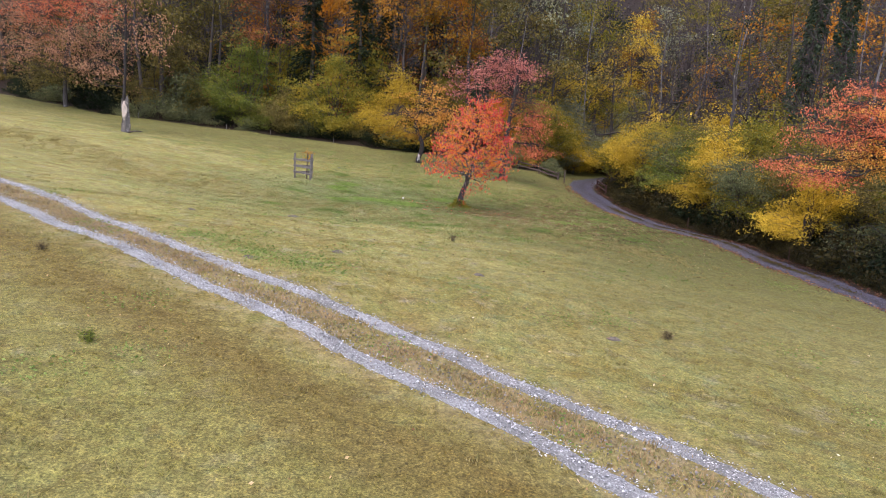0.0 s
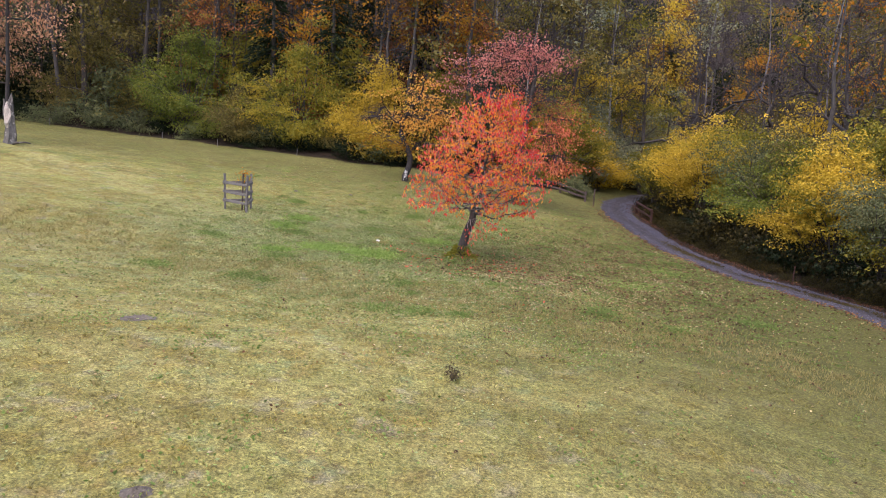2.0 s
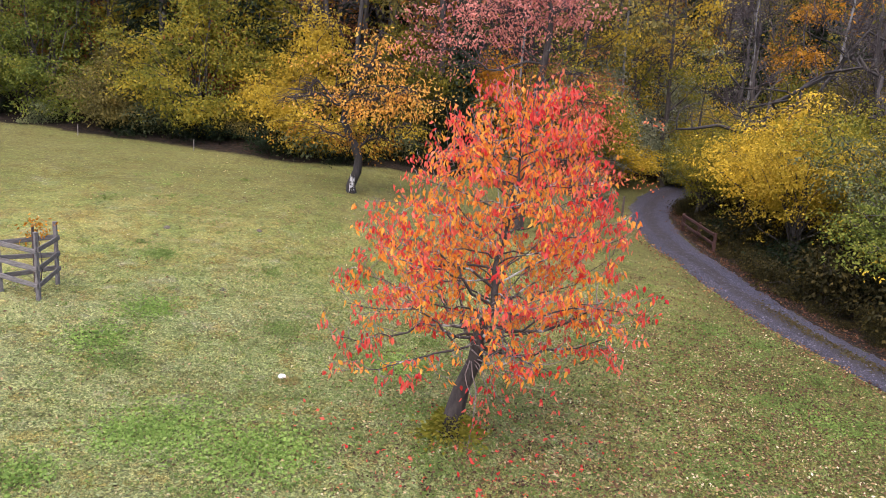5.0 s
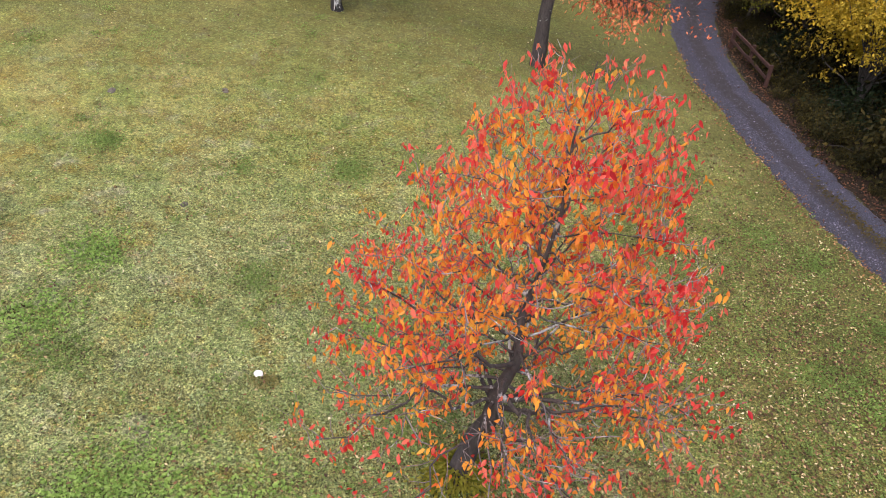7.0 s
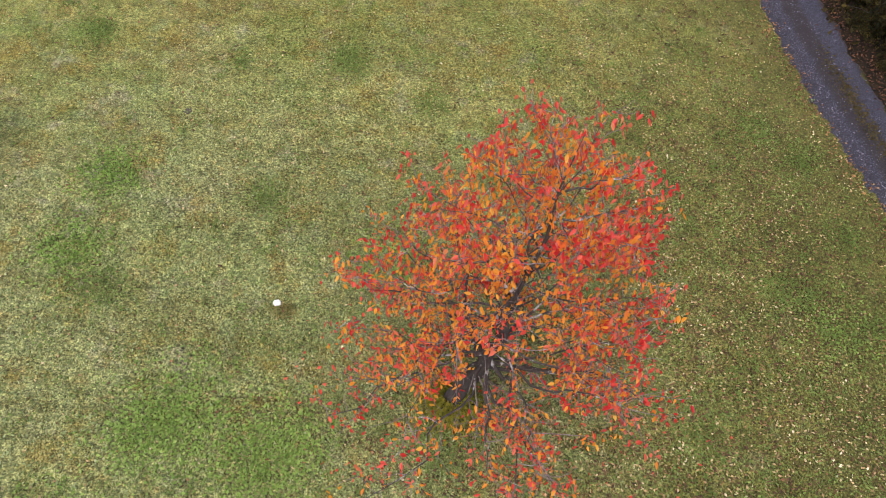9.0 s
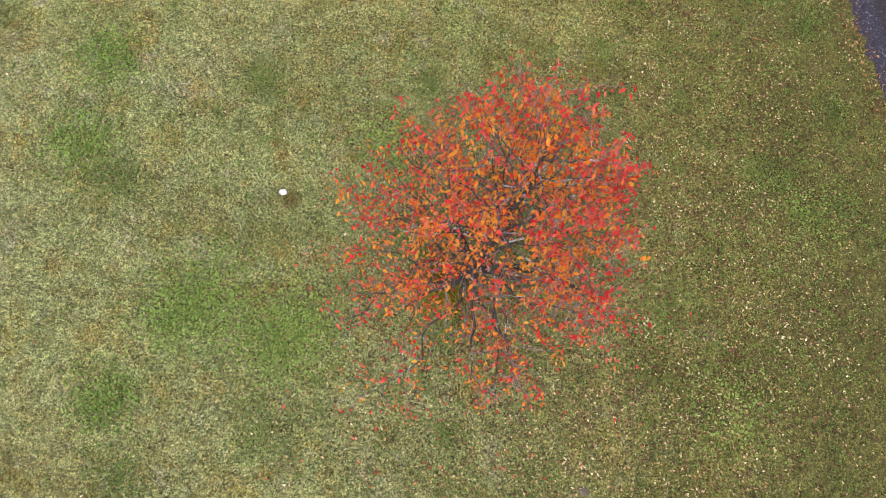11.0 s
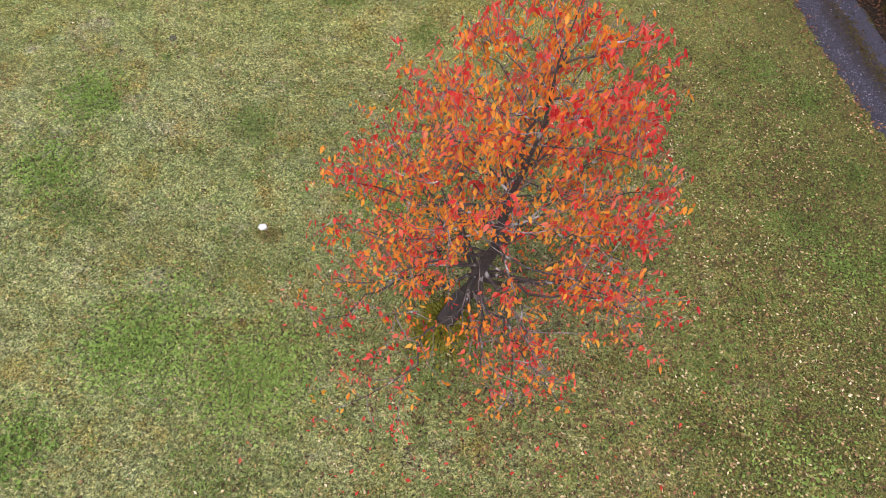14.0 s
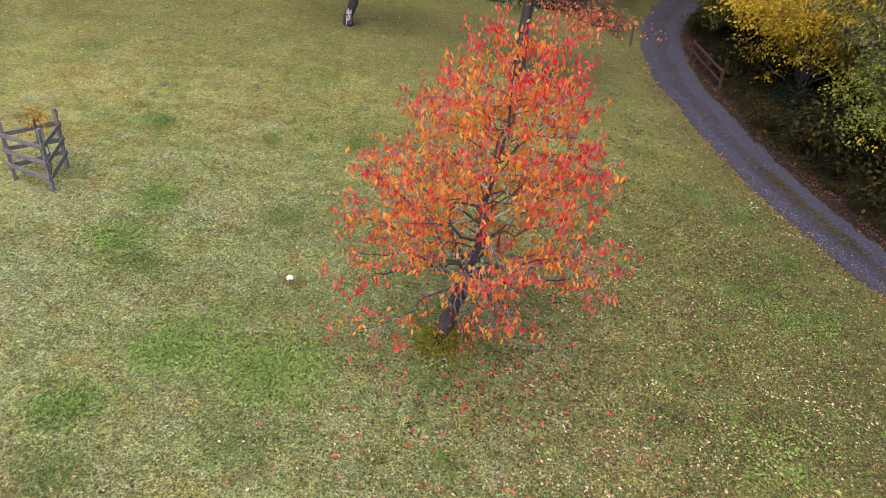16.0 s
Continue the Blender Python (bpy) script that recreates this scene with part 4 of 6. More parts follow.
def bush(seed, w, h, boughs, per, size, label, mat, category="bush", skirt=0.06, name="bush", trunk=None, fill=0.25):
    """A many-stemmed bush of arching boughs, about w wide and h high; leaves hang in sprays along the boughs."""
    rng = np.random.default_rng(seed)
    root = thing(name, (0, 0, 0), label, category)
    stems, crown, cs = Buf(), Buf(), []
    lobes = [(rng.uniform(0, 6.28), rng.uniform(0.6, 1.15)) for _ in range(5)]
    for i in range(boughs):
        az, u = i * 2.39996 + rng.uniform(-0.5, 0.5), ((i * 0.61803 + rng.uniform(-0.1, 0.1)) % 1.0)
        prof = math.sin(min(1.0, (1 - u) * 1.3 + 0.1) * math.pi / 2)
        lob = 1 + sum((f - 1) * max(0, math.cos(az - a)) ** 3 for a, f in lobes) * 0.8
        r = w / 2 * prof * np.clip(lob, 0.55, 1.3) * rng.uniform(0.72, 1.08)
        e = np.array([r * math.cos(az), r * math.sin(az), h * (skirt + (1 - skirt) * u) * rng.uniform(0.86, 1.1)])
        if trunk:
            foot = np.array([0, 0, h * (0.12 + 0.5 * u * rng.random())])
        else:
            foot = np.array([rng.normal(0, 0.05 * w), rng.normal(0, 0.05 * w), -0.1])
        line = bend(foot, e, rng, 0.16, 0.3, 8)
        if per > 7 or i % 2:
            tube(stems, line if per > 7 else line[::2][:4], np.linspace(0.007 * h, 0.005, 8 if per > 7 else 4), 4 if per > 7 else 3)
        for s in np.linspace(0.42, 1.0, 7):
            q = np.array([np.interp(s, np.linspace(0, 1, 8), line[:, c]) for c in range(3)])
            for _ in range(2):
                cs.append(q + rng.standard_normal(3) * [0.09 * w, 0.09 * w, 0.03 * h] * (0.4 + 0.6 * s))
    for i in range(int(boughs * 14 * fill)):
        az, u = rng.uniform(0, 6.28), rng.random()
        r = w * 0.36 * math.sin(min(1.0, (1 - u) * 1.3 + 0.1) * math.pi / 2) * rng.random() ** 0.5
        cs.append((r * math.cos(az), r * math.sin(az), h * (skirt + (0.9 - skirt) * u)))
    if trunk:
        tube(stems, bend((0, 0, -0.2), (0.1, 0.05, h * 0.75), rng, 0, 0.2, 6), np.linspace(trunk, 0.03, 6), 7)
    cluster_leaves(crown, cs, per, size, size * 1.9, size * 0.55, rng)
    part("stem", stems.mesh("stem", [M_BARK_D], True), root)
    tagged(part("crown", crown.mesh("crown", [mat]), root), kind="stuff")
    return root


def tall_tree(seed, h, r, crown_from, spread_r, clusters, per, size, mat, bark, label, name="tree", lean=0.0, limbs=14):
    rng = np.random.default_rng(seed)
    root = thing(name, (0, 0, 0), label, "tree")
    tb, lb, crown = Buf(), Buf(), Buf()
    t = np.linspace(0, 1, 9)
    spine = np.stack([lean * h * t + np.cumsum(rng.normal(0, 0.012, 9)) * h * 0.5, np.cumsum(rng.normal(0, 0.012, 9)) * h * 0.5, -0.3 + (h + 0.3) * t], -1)
    spine[0, :2] = 0
    tube(tb, spine, r * (1.15 - 1.05 * t), 8, 0, 0.04, rng)
    part("trunk", tb.mesh("trunk", [bark], True), root)
    cs = []
    for i in range(limbs):
        s = crown_from + (1 - crown_from) * (i + rng.random()) / limbs * 0.95
        a = np.array([np.interp(s, t, spine[:, c]) for c in range(3)])
        az, k = rng.uniform(0, 6.28), (s - crown_from) / (1 - crown_from)
        ln = spread_r * (0.35 + 0.8 * math.sin(math.pi * min(1, 0.25 + 0.7 * k))) * rng.uniform(0.65, 1.1)
        e = a + np.array([ln * math.cos(az), ln * math.sin(az), ln * rng.uniform(0.25, 0.8)])
        line = bend(a, e, rng, 0.04, 0.35, 6)
        tube(lb, line, np.linspace(r * 0.33 * (1.1 - s), 0.012, 6), 4)
        for _ in range(4):
            q = line[rng.integers(2, 6)]
            q2 = q + unit(e - a + rng.standard_normal(3) * ln * 0.7) * ln * rng.uniform(0.25, 0.5)
            tube(lb, bend(q, q2, rng, 0, 0.3, 4), np.linspace(0.02, 0.006, 4), 3)
            cs += [q2, q]
        cs += [line[4], line[5]]
    tagged(part("branchwork", lb.mesh("branchwork", [bark], True), root), kind="stuff")
    if clusters:
        cs = np.array(cs)
        cs = cs[rng.integers(0, len(cs), clusters)] + rng.standard_normal((clusters, 3)) * [0.5, 0.5, 0.35]
        cluster_leaves(crown, cs, per, size, size * 1.9, size * 0.8, rng)
        tagged(part("crown", crown.mesh("crown", [mat]), root), kind="stuff")
    return root


def bare_tree(seed, h, r, bark, twig, label, name="bare_tree", limbs=16):
    """A leafless tree with upright limbs and a haze of twigs."""
    rng = np.random.default_rng(seed)
    root = thing(name, (0, 0, 0), label, "tree")
    tb, lb = Buf(), Buf()
    t = np.linspace(0, 1, 9)
    spine = np.stack([np.cumsum(rng.normal(0, 0.015, 9)) * h * 0.5, np.cumsum(rng.normal(0, 0.015, 9)) * h * 0.5, -0.3 + (h + 0.3) * t], -1)
    spine[0, :2] = 0
    tube(tb, spine, r * (1.15 - 1.08 * t), 8, 0, 0.05, rng)
    part("trunk", tb.mesh("trunk", [bark], True), root)
    for i in range(limbs):
        s = 0.22 + 0.75 * (i + rng.random()) / limbs
        a = np.array([np.interp(s, t, spine[:, c]) for c in range(3)])
        az, ln = rng.uniform(0, 6.28), h * 0.2 * rng.uniform(0.5, 1.2)
        e = a + np.array([0.75 * ln * math.cos(az), 0.75 * ln * math.sin(az), ln * rng.uniform(0.3, 1.0)])
        line = bend(a, e, rng, 0.0, 0.45, 6)
        tube(lb, line, np.linspace(r * 0.35 * (1.15 - s), 0.01, 6), 4)
        for _ in range(7):
            q = line[rng.integers(1, 6)]
            q2 = q + unit(e - a + rng.standard_normal(3) * ln * 0.6) * ln * rng.uniform(0.25, 0.6)
            l2 = bend(q, q2, rng, 0.0, 0.45, 4)
            tube(lb, l2, np.linspace(0.026, 0.009, 4), 3)
            for _ in range(2):
                g = l2[rng.integers(1, 4)]
                tube(lb, np.stack([g, g + unit(q2 - q + rng.standard_normal(3) * 0.5) * rng.uniform(0.3, 0.8)]), [0.013, 0.007], 3)
    tagged(part("branchwork", lb.mesh("branchwork", [twig], True), root, "bare mauve-grey branches and twigs"), kind="stuff")
    return root


def conifer(seed, h, w, mat, label, name="conifer"):
    rng = np.random.default_rng(seed)
    root = thing(name, (0, 0, 0), label, "tree")
    tb, cb = Buf(), Buf()
    tube(tb, [(0, 0, -0.3), (0, 0, h * 0.5), (0.05, 0, h)], [0.2, 0.12, 0.02], 8)
    part("trunk", tb.mesh("trunk", [M_BARK_D], True), root)
    p, ax = [], []
    for i in range(170):
        u = rng.random() ** 0.8
        ln = w / 2 * (1.02 - u) * rng.uniform(0.7, 1.1) + 0.15
        az = rng.uniform(0, 6.28)
        for k in range(16):
            s = (k + rng.random()) / 16
            p.append((s * ln * math.cos(az) + rng.normal(0, 0.1), s * ln * math.sin(az) + rng.normal(0, 0.1), 0.6 + (h - 0.7) * u - 0.35 * s * ln + rng.normal(0, 0.06)))
            ax.append((math.cos(az) + rng.normal(0, 0.5), math.sin(az) + rng.normal(0, 0.5), -0.5 + rng.normal(0, 0.25)))
    leaves(cb, p, ax, rng.uniform(0.2, 0.4, len(p)), 0.3, rng)
    tagged(part("crown", cb.mesh("crown", [mat]), root), kind="stuff")
    return root


def recolour(root, mat):
    for c in root.children:
        if c.name.startswith("crown"):
            c.material_slots[0].link = "OBJECT"
            c.material_slots[0].material = mat


def put(src, x, y, scale=1.0, turn=0.0, sink=0.0, mat=None, label="", group="", lean=0.0):
    """A copy of a tree, standing on the land."""
    m = Matrix.Translation((x, y, ground_at(x, y) - sink)) @ Matrix.Rotation(lean, 4, "Y") @ Matrix.Rotation(turn, 4, "Z") @ Matrix.Scale(scale, 4)
    ob = copy_thing(src, m)
    ob.matrix_basis = m
    if mat:
        recolour(ob, mat)
    return tagged(ob, label, group=group)


def settle(root, x, y, turn=0.0, scale=1.0, sink=0.05):
    root.matrix_basis = Matrix.Translation((x, y, ground_at(x, y) - sink)) @ Matrix.Rotation(turn, 4, "Z") @ Matrix.Scale(scale, 4)


build_cherry()

dice = random.Random(77)
R = dice.uniform

# woodland edge, one by one
BUSHES = [bush(101, 5.4, 5.8, 46, 24, 0.115, "rounded yellow-green bush at the woodland edge", L_YGREEN),
          bush(102, 5.0, 5.2, 46, 24, 0.115, "bright yellow bush at the woodland edge", L_YELLOW),
          bush(103, 4.4, 3.6, 34, 22, 0.115, "low olive bush at the woodland edge", L_OLIVE),
          bush(104, 6.0, 6.4, 48, 24, 0.12, "green bush at the woodland edge", L_GREEN)]
settle(BUSHES[0], -12.4, 20.8, 0.0, 1.2)
settle(BUSHES[1], -6.9, 19.6, 0.0, 1.12)
settle(BUSHES[2], -15.8, 20.8, 0.0, 1.15)
settle(BUSHES[3], -20.0, 21.8, 0.0, 1.15)
for src, x, y, s, mat, lab in (
        (3, -27.5, 22.6, 0.8, L_OLIVE, "dark olive bush at the woodland edge"),
        (2, -33, 21.5, 1.0, L_DGREEN_SHADED, "dark green shrub under the trees"),
        (0, -38, 25.5, 0.9, L_OLIVE, "olive bush under the trees"),
        (0, -17.6, 24.2, 1.0, L_YGREEN, "tall yellow-green bush at the woodland edge"),
        (1, -9.6, 23.2, 1.05, L_YGREEN, "olive-yellow bush at the woodland edge"),
        (0, -3.6, 22.4, 0.85, L_YGREEN, "yellow-green bush at the woodland edge"),
        (1, 0.4, 23.6, 0.8, L_ORANGE, "orange bush at the woodland edge"),
        (0, 3.6, 22.6, 0.8, L_YGREEN, "yellow-green bush beside the path"),
        (2, 5.2, 20.3, 0.38, L_DULL, "grey-green shrub beside the wooden fence"),
        (2, -24.3, 22.0, 0.8, L_OLIVE, "low brownish shrub at the woodland edge"),
        (2, -1.2, 21.6, 0.8, L_DGREEN_SHADED, "dark green shrub in the shade of the wood"),
        (2, -10.2, 20.9, 0.6, L_OLIVE, "low olive shrub at the woodland edge"),
        (0, 6.2, 29.0, 0.9, L_LIT_GREY_GREEN, "grey-green bush where the path enters the wood, paled for light"),
        (0, 11.8, 33.0, 1.0, L_LIT_GREY_GREEN, "grey-green bush beside the path, paled for light"),
        (2, 8.2, 36.5, 1.3, L_LIT_GREY_GREEN, "grey-green bush past the bend of the path, paled for light")):
    put(BUSHES[src], x, y, s * 1.2, R(0, 6.28), 0.05, mat, lab)

# beside the path
GOLD = bush(111, 5.6, 5.4, 60, 19, 0.112, "golden yellow field maple beside the path", L_YELLOW, "tree", 0.3, name="maple_tree", trunk=0.13, fill=0.1)
settle(GOLD, 11.4, 17.0, 0.0, 1.05)
put(GOLD, 13.6, 4.8, 1.0, 2.0, 0.1, L_YELLOW, "golden yellow bush overhanging the path")
put(GOLD, 15.4, -2.4, 0.72, 4.0, 0.1, L_YELLOW, "low yellow bush overhanging the path")
put(GOLD, 12.6, 22.5, 0.95, 5.0, 0.1, L_YGREEN, "yellow-green bush beside the path")
put(GOLD, 17.6, -7.0, 0.85, 3.0, 0.1, L_DULL, "dark green bush beside the path")
put(GOLD, 15.7, 1.0, 1.0, 3.6, 0.1, L_YGREEN, "yellow-green bush behind the path")
HIGH = bush(115, 5.8, 5.6, 54, 18, 0.112, "grey-green maple overhanging the path", L_DULL, "tree", 0.42, name="maple_tree", trunk=0.14, fill=0.1)
settle(HIGH, 13.3, 11.8, 0.0, 1.0)
FAR_GOLD = bush(113, 5.6, 5.4, 46, 18, 0.125, "yellow-green tree on the slope behind the path", L_YGREEN, "tree", 0.12, name="maple_tree", trunk=0.13)
settle(FAR_GOLD, 23.5, 14.0, 0.4, 1.5)
for x, y, sc, mat, lab in ((15.4, 15.4, 1.3, L_YELLOW, "golden yellow tree behind the path"), (16.8, 8.5, 1.25, L_YGREEN, "yellow-green tree behind the path"),
                           (14.0, 19.5, 1.2, L_OLIVE, "olive tree behind the path"), (19.4, 2.5, 1.3, L_OLIVE, "olive tree behind the path"),
                           (19.6, -4.5, 1.25, L_YGREEN, "yellow-green tree behind the path"), (21.5, 8.5, 1.5, L_DULL, "green tree on the slope behind the path"),
                           (19.5, 15.5, 1.5, L_OLIVE, "olive tree on the slope behind the path"),
                           (17.0, 22.5, 1.4, L_OLIVE, "olive-brown tree on the slope behind the path"), (12.6, 27.0, 0.9, L_YGREEN, "yellow-green tree beside the bend of the path"), (7.3, 28.6, 0.85, L_YELLOW, "golden tree beside the bend of the path"), (13.6, 31.6, 1.0, L_YELLOW, "golden tree beyond the bend of the path"), (9.2, 35.0, 1.0, L_LIT_GREY_GREEN, "grey-green tree beyond the bend of the path, paled for light"), (16.5, 27.5, 1.4, L_YGREEN, "yellow-green tree on the slope behind the path")):
    put(FAR_GOLD, x, y, sc, R(0, 6.28), 0.1, mat, lab)
for x, y, sc, tn, mat, lab in ((11.0, 14.2, 0.92, 1.7, L_YELLOW, "golden maple overhanging the path"), (13.0, 9.4, 0.95, 4.4, L_GREEN, "green bush overhanging the path"),
                               (13.2, 14.4, 1.1, 0.6, L_YGREEN, "yellow-green maple behind the path"), (14.3, 10.2, 1.1, 2.9, L_OLIVE, "olive bush behind the path"),
                               (14.9, 6.6, 1.1, 5.4, L_YGREEN, "yellow-green bush behind the path"), (16.2, -0.6, 0.95, 0.9, L_OLIVE, "olive bush behind the path"), (11.2, 19.2, 0.85, 2.2, L_YGREEN, "yellow-green bush above the wooden fence"), (10.0, 21.2, 0.72, 0.4, L_YGREEN, "yellow-green maple overhanging the path"),
                               (13.6, 6.4, 0.85, 3.3, L_YELLOW, "golden maple overhanging the path"), (13.9, 1.9, 0.8, 1.3, L_DULL, "green bush overhanging the path")):
    put(HIGH, x, y, sc, tn, 0.1, mat, lab)
UNDER = bush(112, 2.8, 1.5, 15, 6, 0.12, "low bramble shrub along the path, leaves darkened for shade", L_DGREEN_SHADED, "shrub", 0.1, name="shrub", fill=0.4)
settle(UNDER, 10.9, 13.5)
for y in np.arange(-11, 26, 1.15):
    x = float(np.interp(y, PATH_Y, PATH_X))
    put(UNDER, x + R(1.4, 1.7), y + R(0.1, 0.9), R(0.2, 0.36), R(0, 6.28), 0.05, L_BRAMBLE_SHADED, group="shrubs along the path")
    put(UNDER, x + R(1.75, 2.3), y + R(-0.5, 0.5), R(0.35, 0.65), R(0, 6.28), 0.05, L_BRAMBLE_SHADED, group="shrubs along the path")
    put(UNDER, x + R(2.6, 4.4), y + R(-0.5, 0.5), R(0.7, 1.5), R(0, 6.28), 0.05, (L_BRAMBLE_SHADED, L_DGREEN_SHADED, L_BRAMBLE_SHADED)[int(abs(y * 7)) % 3], group="shrubs along the path")
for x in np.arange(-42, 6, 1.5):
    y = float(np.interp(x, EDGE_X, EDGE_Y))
    put(UNDER, x + R(-0.6, 0.6), y + R(0.5, 2.4), R(0.5, 1.3), R(0, 6.28), 0.05, dice.choice([L_DGREEN_SHADED, L_DULL, L_DGREEN_SHADED]), "dark low shrub along the woodland edge", "shrubs along the wood")

# ---- forest on the slope ----
TALL = [tall_tree(201, 15, 0.15, 0.22, 3.0, 190, 18, 0.24, L_YGREEN, M_BARK_D, "tall slender tree with thinning autumn leaves"),
        tall_tree(202, 13, 0.17, 0.12, 3.4, 210, 18, 0.24, L_ORANGE, M_BARK_D, "broad autumn tree on the wooded slope"),
        tall_tree(203, 17, 0.13, 0.4, 2.6, 110, 17, 0.24, L_OLIVE, M_BARK_G, "tall grey-stemmed tree with few leaves")]
BARE = [bare_tree(211, 14, 0.14, M_BARK_G, M_TWIG, "leafless grey tree on the wooded slope"),
        bare_tree(212, 12, 0.18, M_BARK_D, M_TWIG, "leafless dark-stemmed tree on the wooded slope"),
        bare_tree(213, 16, 0.085, M_BARK_B, M_TWIG, "slender pale birch without leaves", "birch_tree")]
THICKET = [bush(121, 4.6, 4.6, 19, 7, 0.22, "shrub in the undergrowth of the wooded slope", L_OLIVE, name="shrub", category="shrub"),
           bush(122, 5.2, 3.8, 19, 7, 0.22, "shrub in the undergrowth of the wooded slope", L_GREEN, name="shrub", category="shrub")]
settle(THICKET[0], -14, 26.5)
settle(THICKET[1], 2.5, 26.0)
FIR = conifer(221, 9, 4.2, L_DGREEN_SHADED, "dark green conifer among the autumn trees")
settle(FIR, -6, 31)
spots = [(-30, 26), (-20, 29), (-11, 28), (5.5, 31), (2.0, 29.0), (14.5, 30)]
for src, (x, y) in zip(TALL + BARE, spots):
    settle(src, x, y)
tone = {"l": [L_RUST, L_OLIVE, L_OLIVE, L_OLIVE, L_DULL, L_DGREEN_SHADED], "m": [L_YGREEN, L_OLIVE, L_AMBER, L_AMBER, L_OLIVE, L_RUST, L_DGREEN_SHADED],
        "r": [L_OLIVE, L_OLIVE, L_YGREEN, L_AMBER, L_DGREEN_SHADED], "e": [L_OLIVE, L_AMBER, L_OLIVE, L_OLIVE, L_YGREEN]}
for row, (d, step) in enumerate(((4.5, 3.1), (8.5, 3.3), (13, 3.6), (18.5, 4.2), (26, 5.2))):
    x = -54.0 - 4 * row
    while x < 38 + 3 * row:
        x += step * R(0.7, 1.35)
        px = x + R(-0.6, 0.6)
        py = float(np.interp(px, EDGE_X, EDGE_Y)) + d + R(-1.6, 1.6)
        if abs(px - float(np.interp(py, PATH_Y, PATH_X))) < 2.5 and py < 37:
            continue
        zone = "l" if px < -20 else "m" if px < 1 else "r" if px < 22 else "e"
        bare = R(0, 1) < {"l": 0.2, "m": 0.2, "r": 0.58, "e": 0.5}[zone]
        if R(0, 1) < {"l": 0.15, "m": 0.26, "r": 0.12, "e": 0.1}[zone]:
            put(FIR, px, py, R(0.8, 1.3), R(0, 6.28), 0.1)
        elif bare:
            put(BARE[dice.randrange(3)], px, py, R(0.8, 1.2), R(0, 6.28), 0.1, lean=R(-0.07, 0.07))
        else:
            put(TALL[dice.randrange(3)], px, py, R(0.75, 1.15), R(0, 6.28), 0.1, dice.choice(tone[zone]), lean=R(-0.07, 0.07))
        if R(0, 1) < 0.6 and row < 3:
            put(THICKET[dice.randrange(2)], px + R(-1.5, 1.5), py + R(-1.5, 1.5), R(0.7, 1.25), R(0, 6.28), 0.05, dice.choice(tone[zone] + [L_DGREEN_SHADED, L_DGREEN_SHADED, L_DULL]), "shrub in the undergrowth of the wooded slope")
put(TALL[1], -12.5, 25.5, 0.88, 2.0, 0.1, L_ORANGE, "orange tree above the edge bushes")
put(TALL[1], -3.0, 25.0, 0.72, 1.0, 0.1, L_RUST, "small russet tree behind the edge bushes")
put(TALL[1], 9.4, 35.5, 0.72, 1.0, 0.1, L_YELLOW, "amber tree beyond the bend of the path")
for k, (x, y) in enumerate(((9.0, 42.5), (12.0, 45), (6.0, 44.5), (14.5, 41.5), (10.5, 49), (4.5, 40), (8.2, 46.5), (16.5, 46), (12.8, 38.6), (6.5, 38.0))):
    put(TALL[k % 3], x, y, R(0.75, 1.0), R(0, 6.28), 0.1, (L_LIT_GREY_GREEN, L_YGREEN, L_LIT_GREY_GREEN, L_YELLOW, L_OLIVE)[k % 5], "tall tree beyond the bend of the path")
for x, y in ((7.5, 40.5), (11, 41.5), (14, 37.5), (9.5, 44)):
    put(THICKET[0], x, y, R(0.9, 1.3), R(0, 6.28), 0.05, dice.choice([L_LIT_GREY_GREEN, L_LIT_GREY_GREEN, L_OLIVE]))
for src, x, y, sc, mat, lab in ((FAR_GOLD, 4.4, 24.6, 1.1, L_YGREEN, "yellow-green tree where the path bends"), (FAR_GOLD, 6.6, 31.5, 1.3, L_LIT_GREY_GREEN, "pale green tree where the path bends"),
                                (TALL[1], 5.4, 28.0, 0.6, L_YELLOW, "small golden tree where the path bends"), (FAR_GOLD, 9.6, 38.5, 1.5, L_YGREEN, "yellow-green tree beyond the bend of the path")):
    put(src, x, y, sc, R(0, 6.28), 0.1, mat, lab)
# slender trunks that stand out before the dark wood
for k, x, y, sc in ((0, -22.9, 23.8, 1.0), (1, -19.3, 23.4, 0.95), (0, -18.8, 24.3, 1.05), (0, -14.75, 24.4, 0.95), (1, -6.95, 22.2, 0.9), (1, -5.4, 23.8, 1.0), (0, -4.6, 24.2, 1.0), (2, -2.9, 26.0, 1.0),
                    (2, 8.1, 33.0, 1.1), (1, 11.2, 36.5, 1.0), (0, -26.5, 23.0, 0.9), (0, -10.6, 25.6, 1.0), (2, -16.4, 27.0, 1.0)):
    put(BARE[k], x, y, sc, R(0, 6.28), 0.1, None, "slender leafless tree behind the edge bushes", lean=R(-0.05, 0.05))
# the wood closes in higher up the slope
for k, (x, y) in enumerate(((13, 44), (17, 43), (21, 42), (25, 41), (15, 50), (20, 49), (24, 48), (29, 45), (18, 55), (23, 55), (28, 53), (33, 49), (10, 54), (30, 38))):
    if k % 3:
        put(BARE[k % 2], x + R(-1, 1), y + R(-1, 1), R(0.9, 1.2), R(0, 6.28), 0.1)
    else:
        put(TALL[k % 2], x + R(-1, 1), y + R(-1, 1), R(0.8, 1.1), R(0, 6.28), 0.1, dice.choice(tone["r"]))
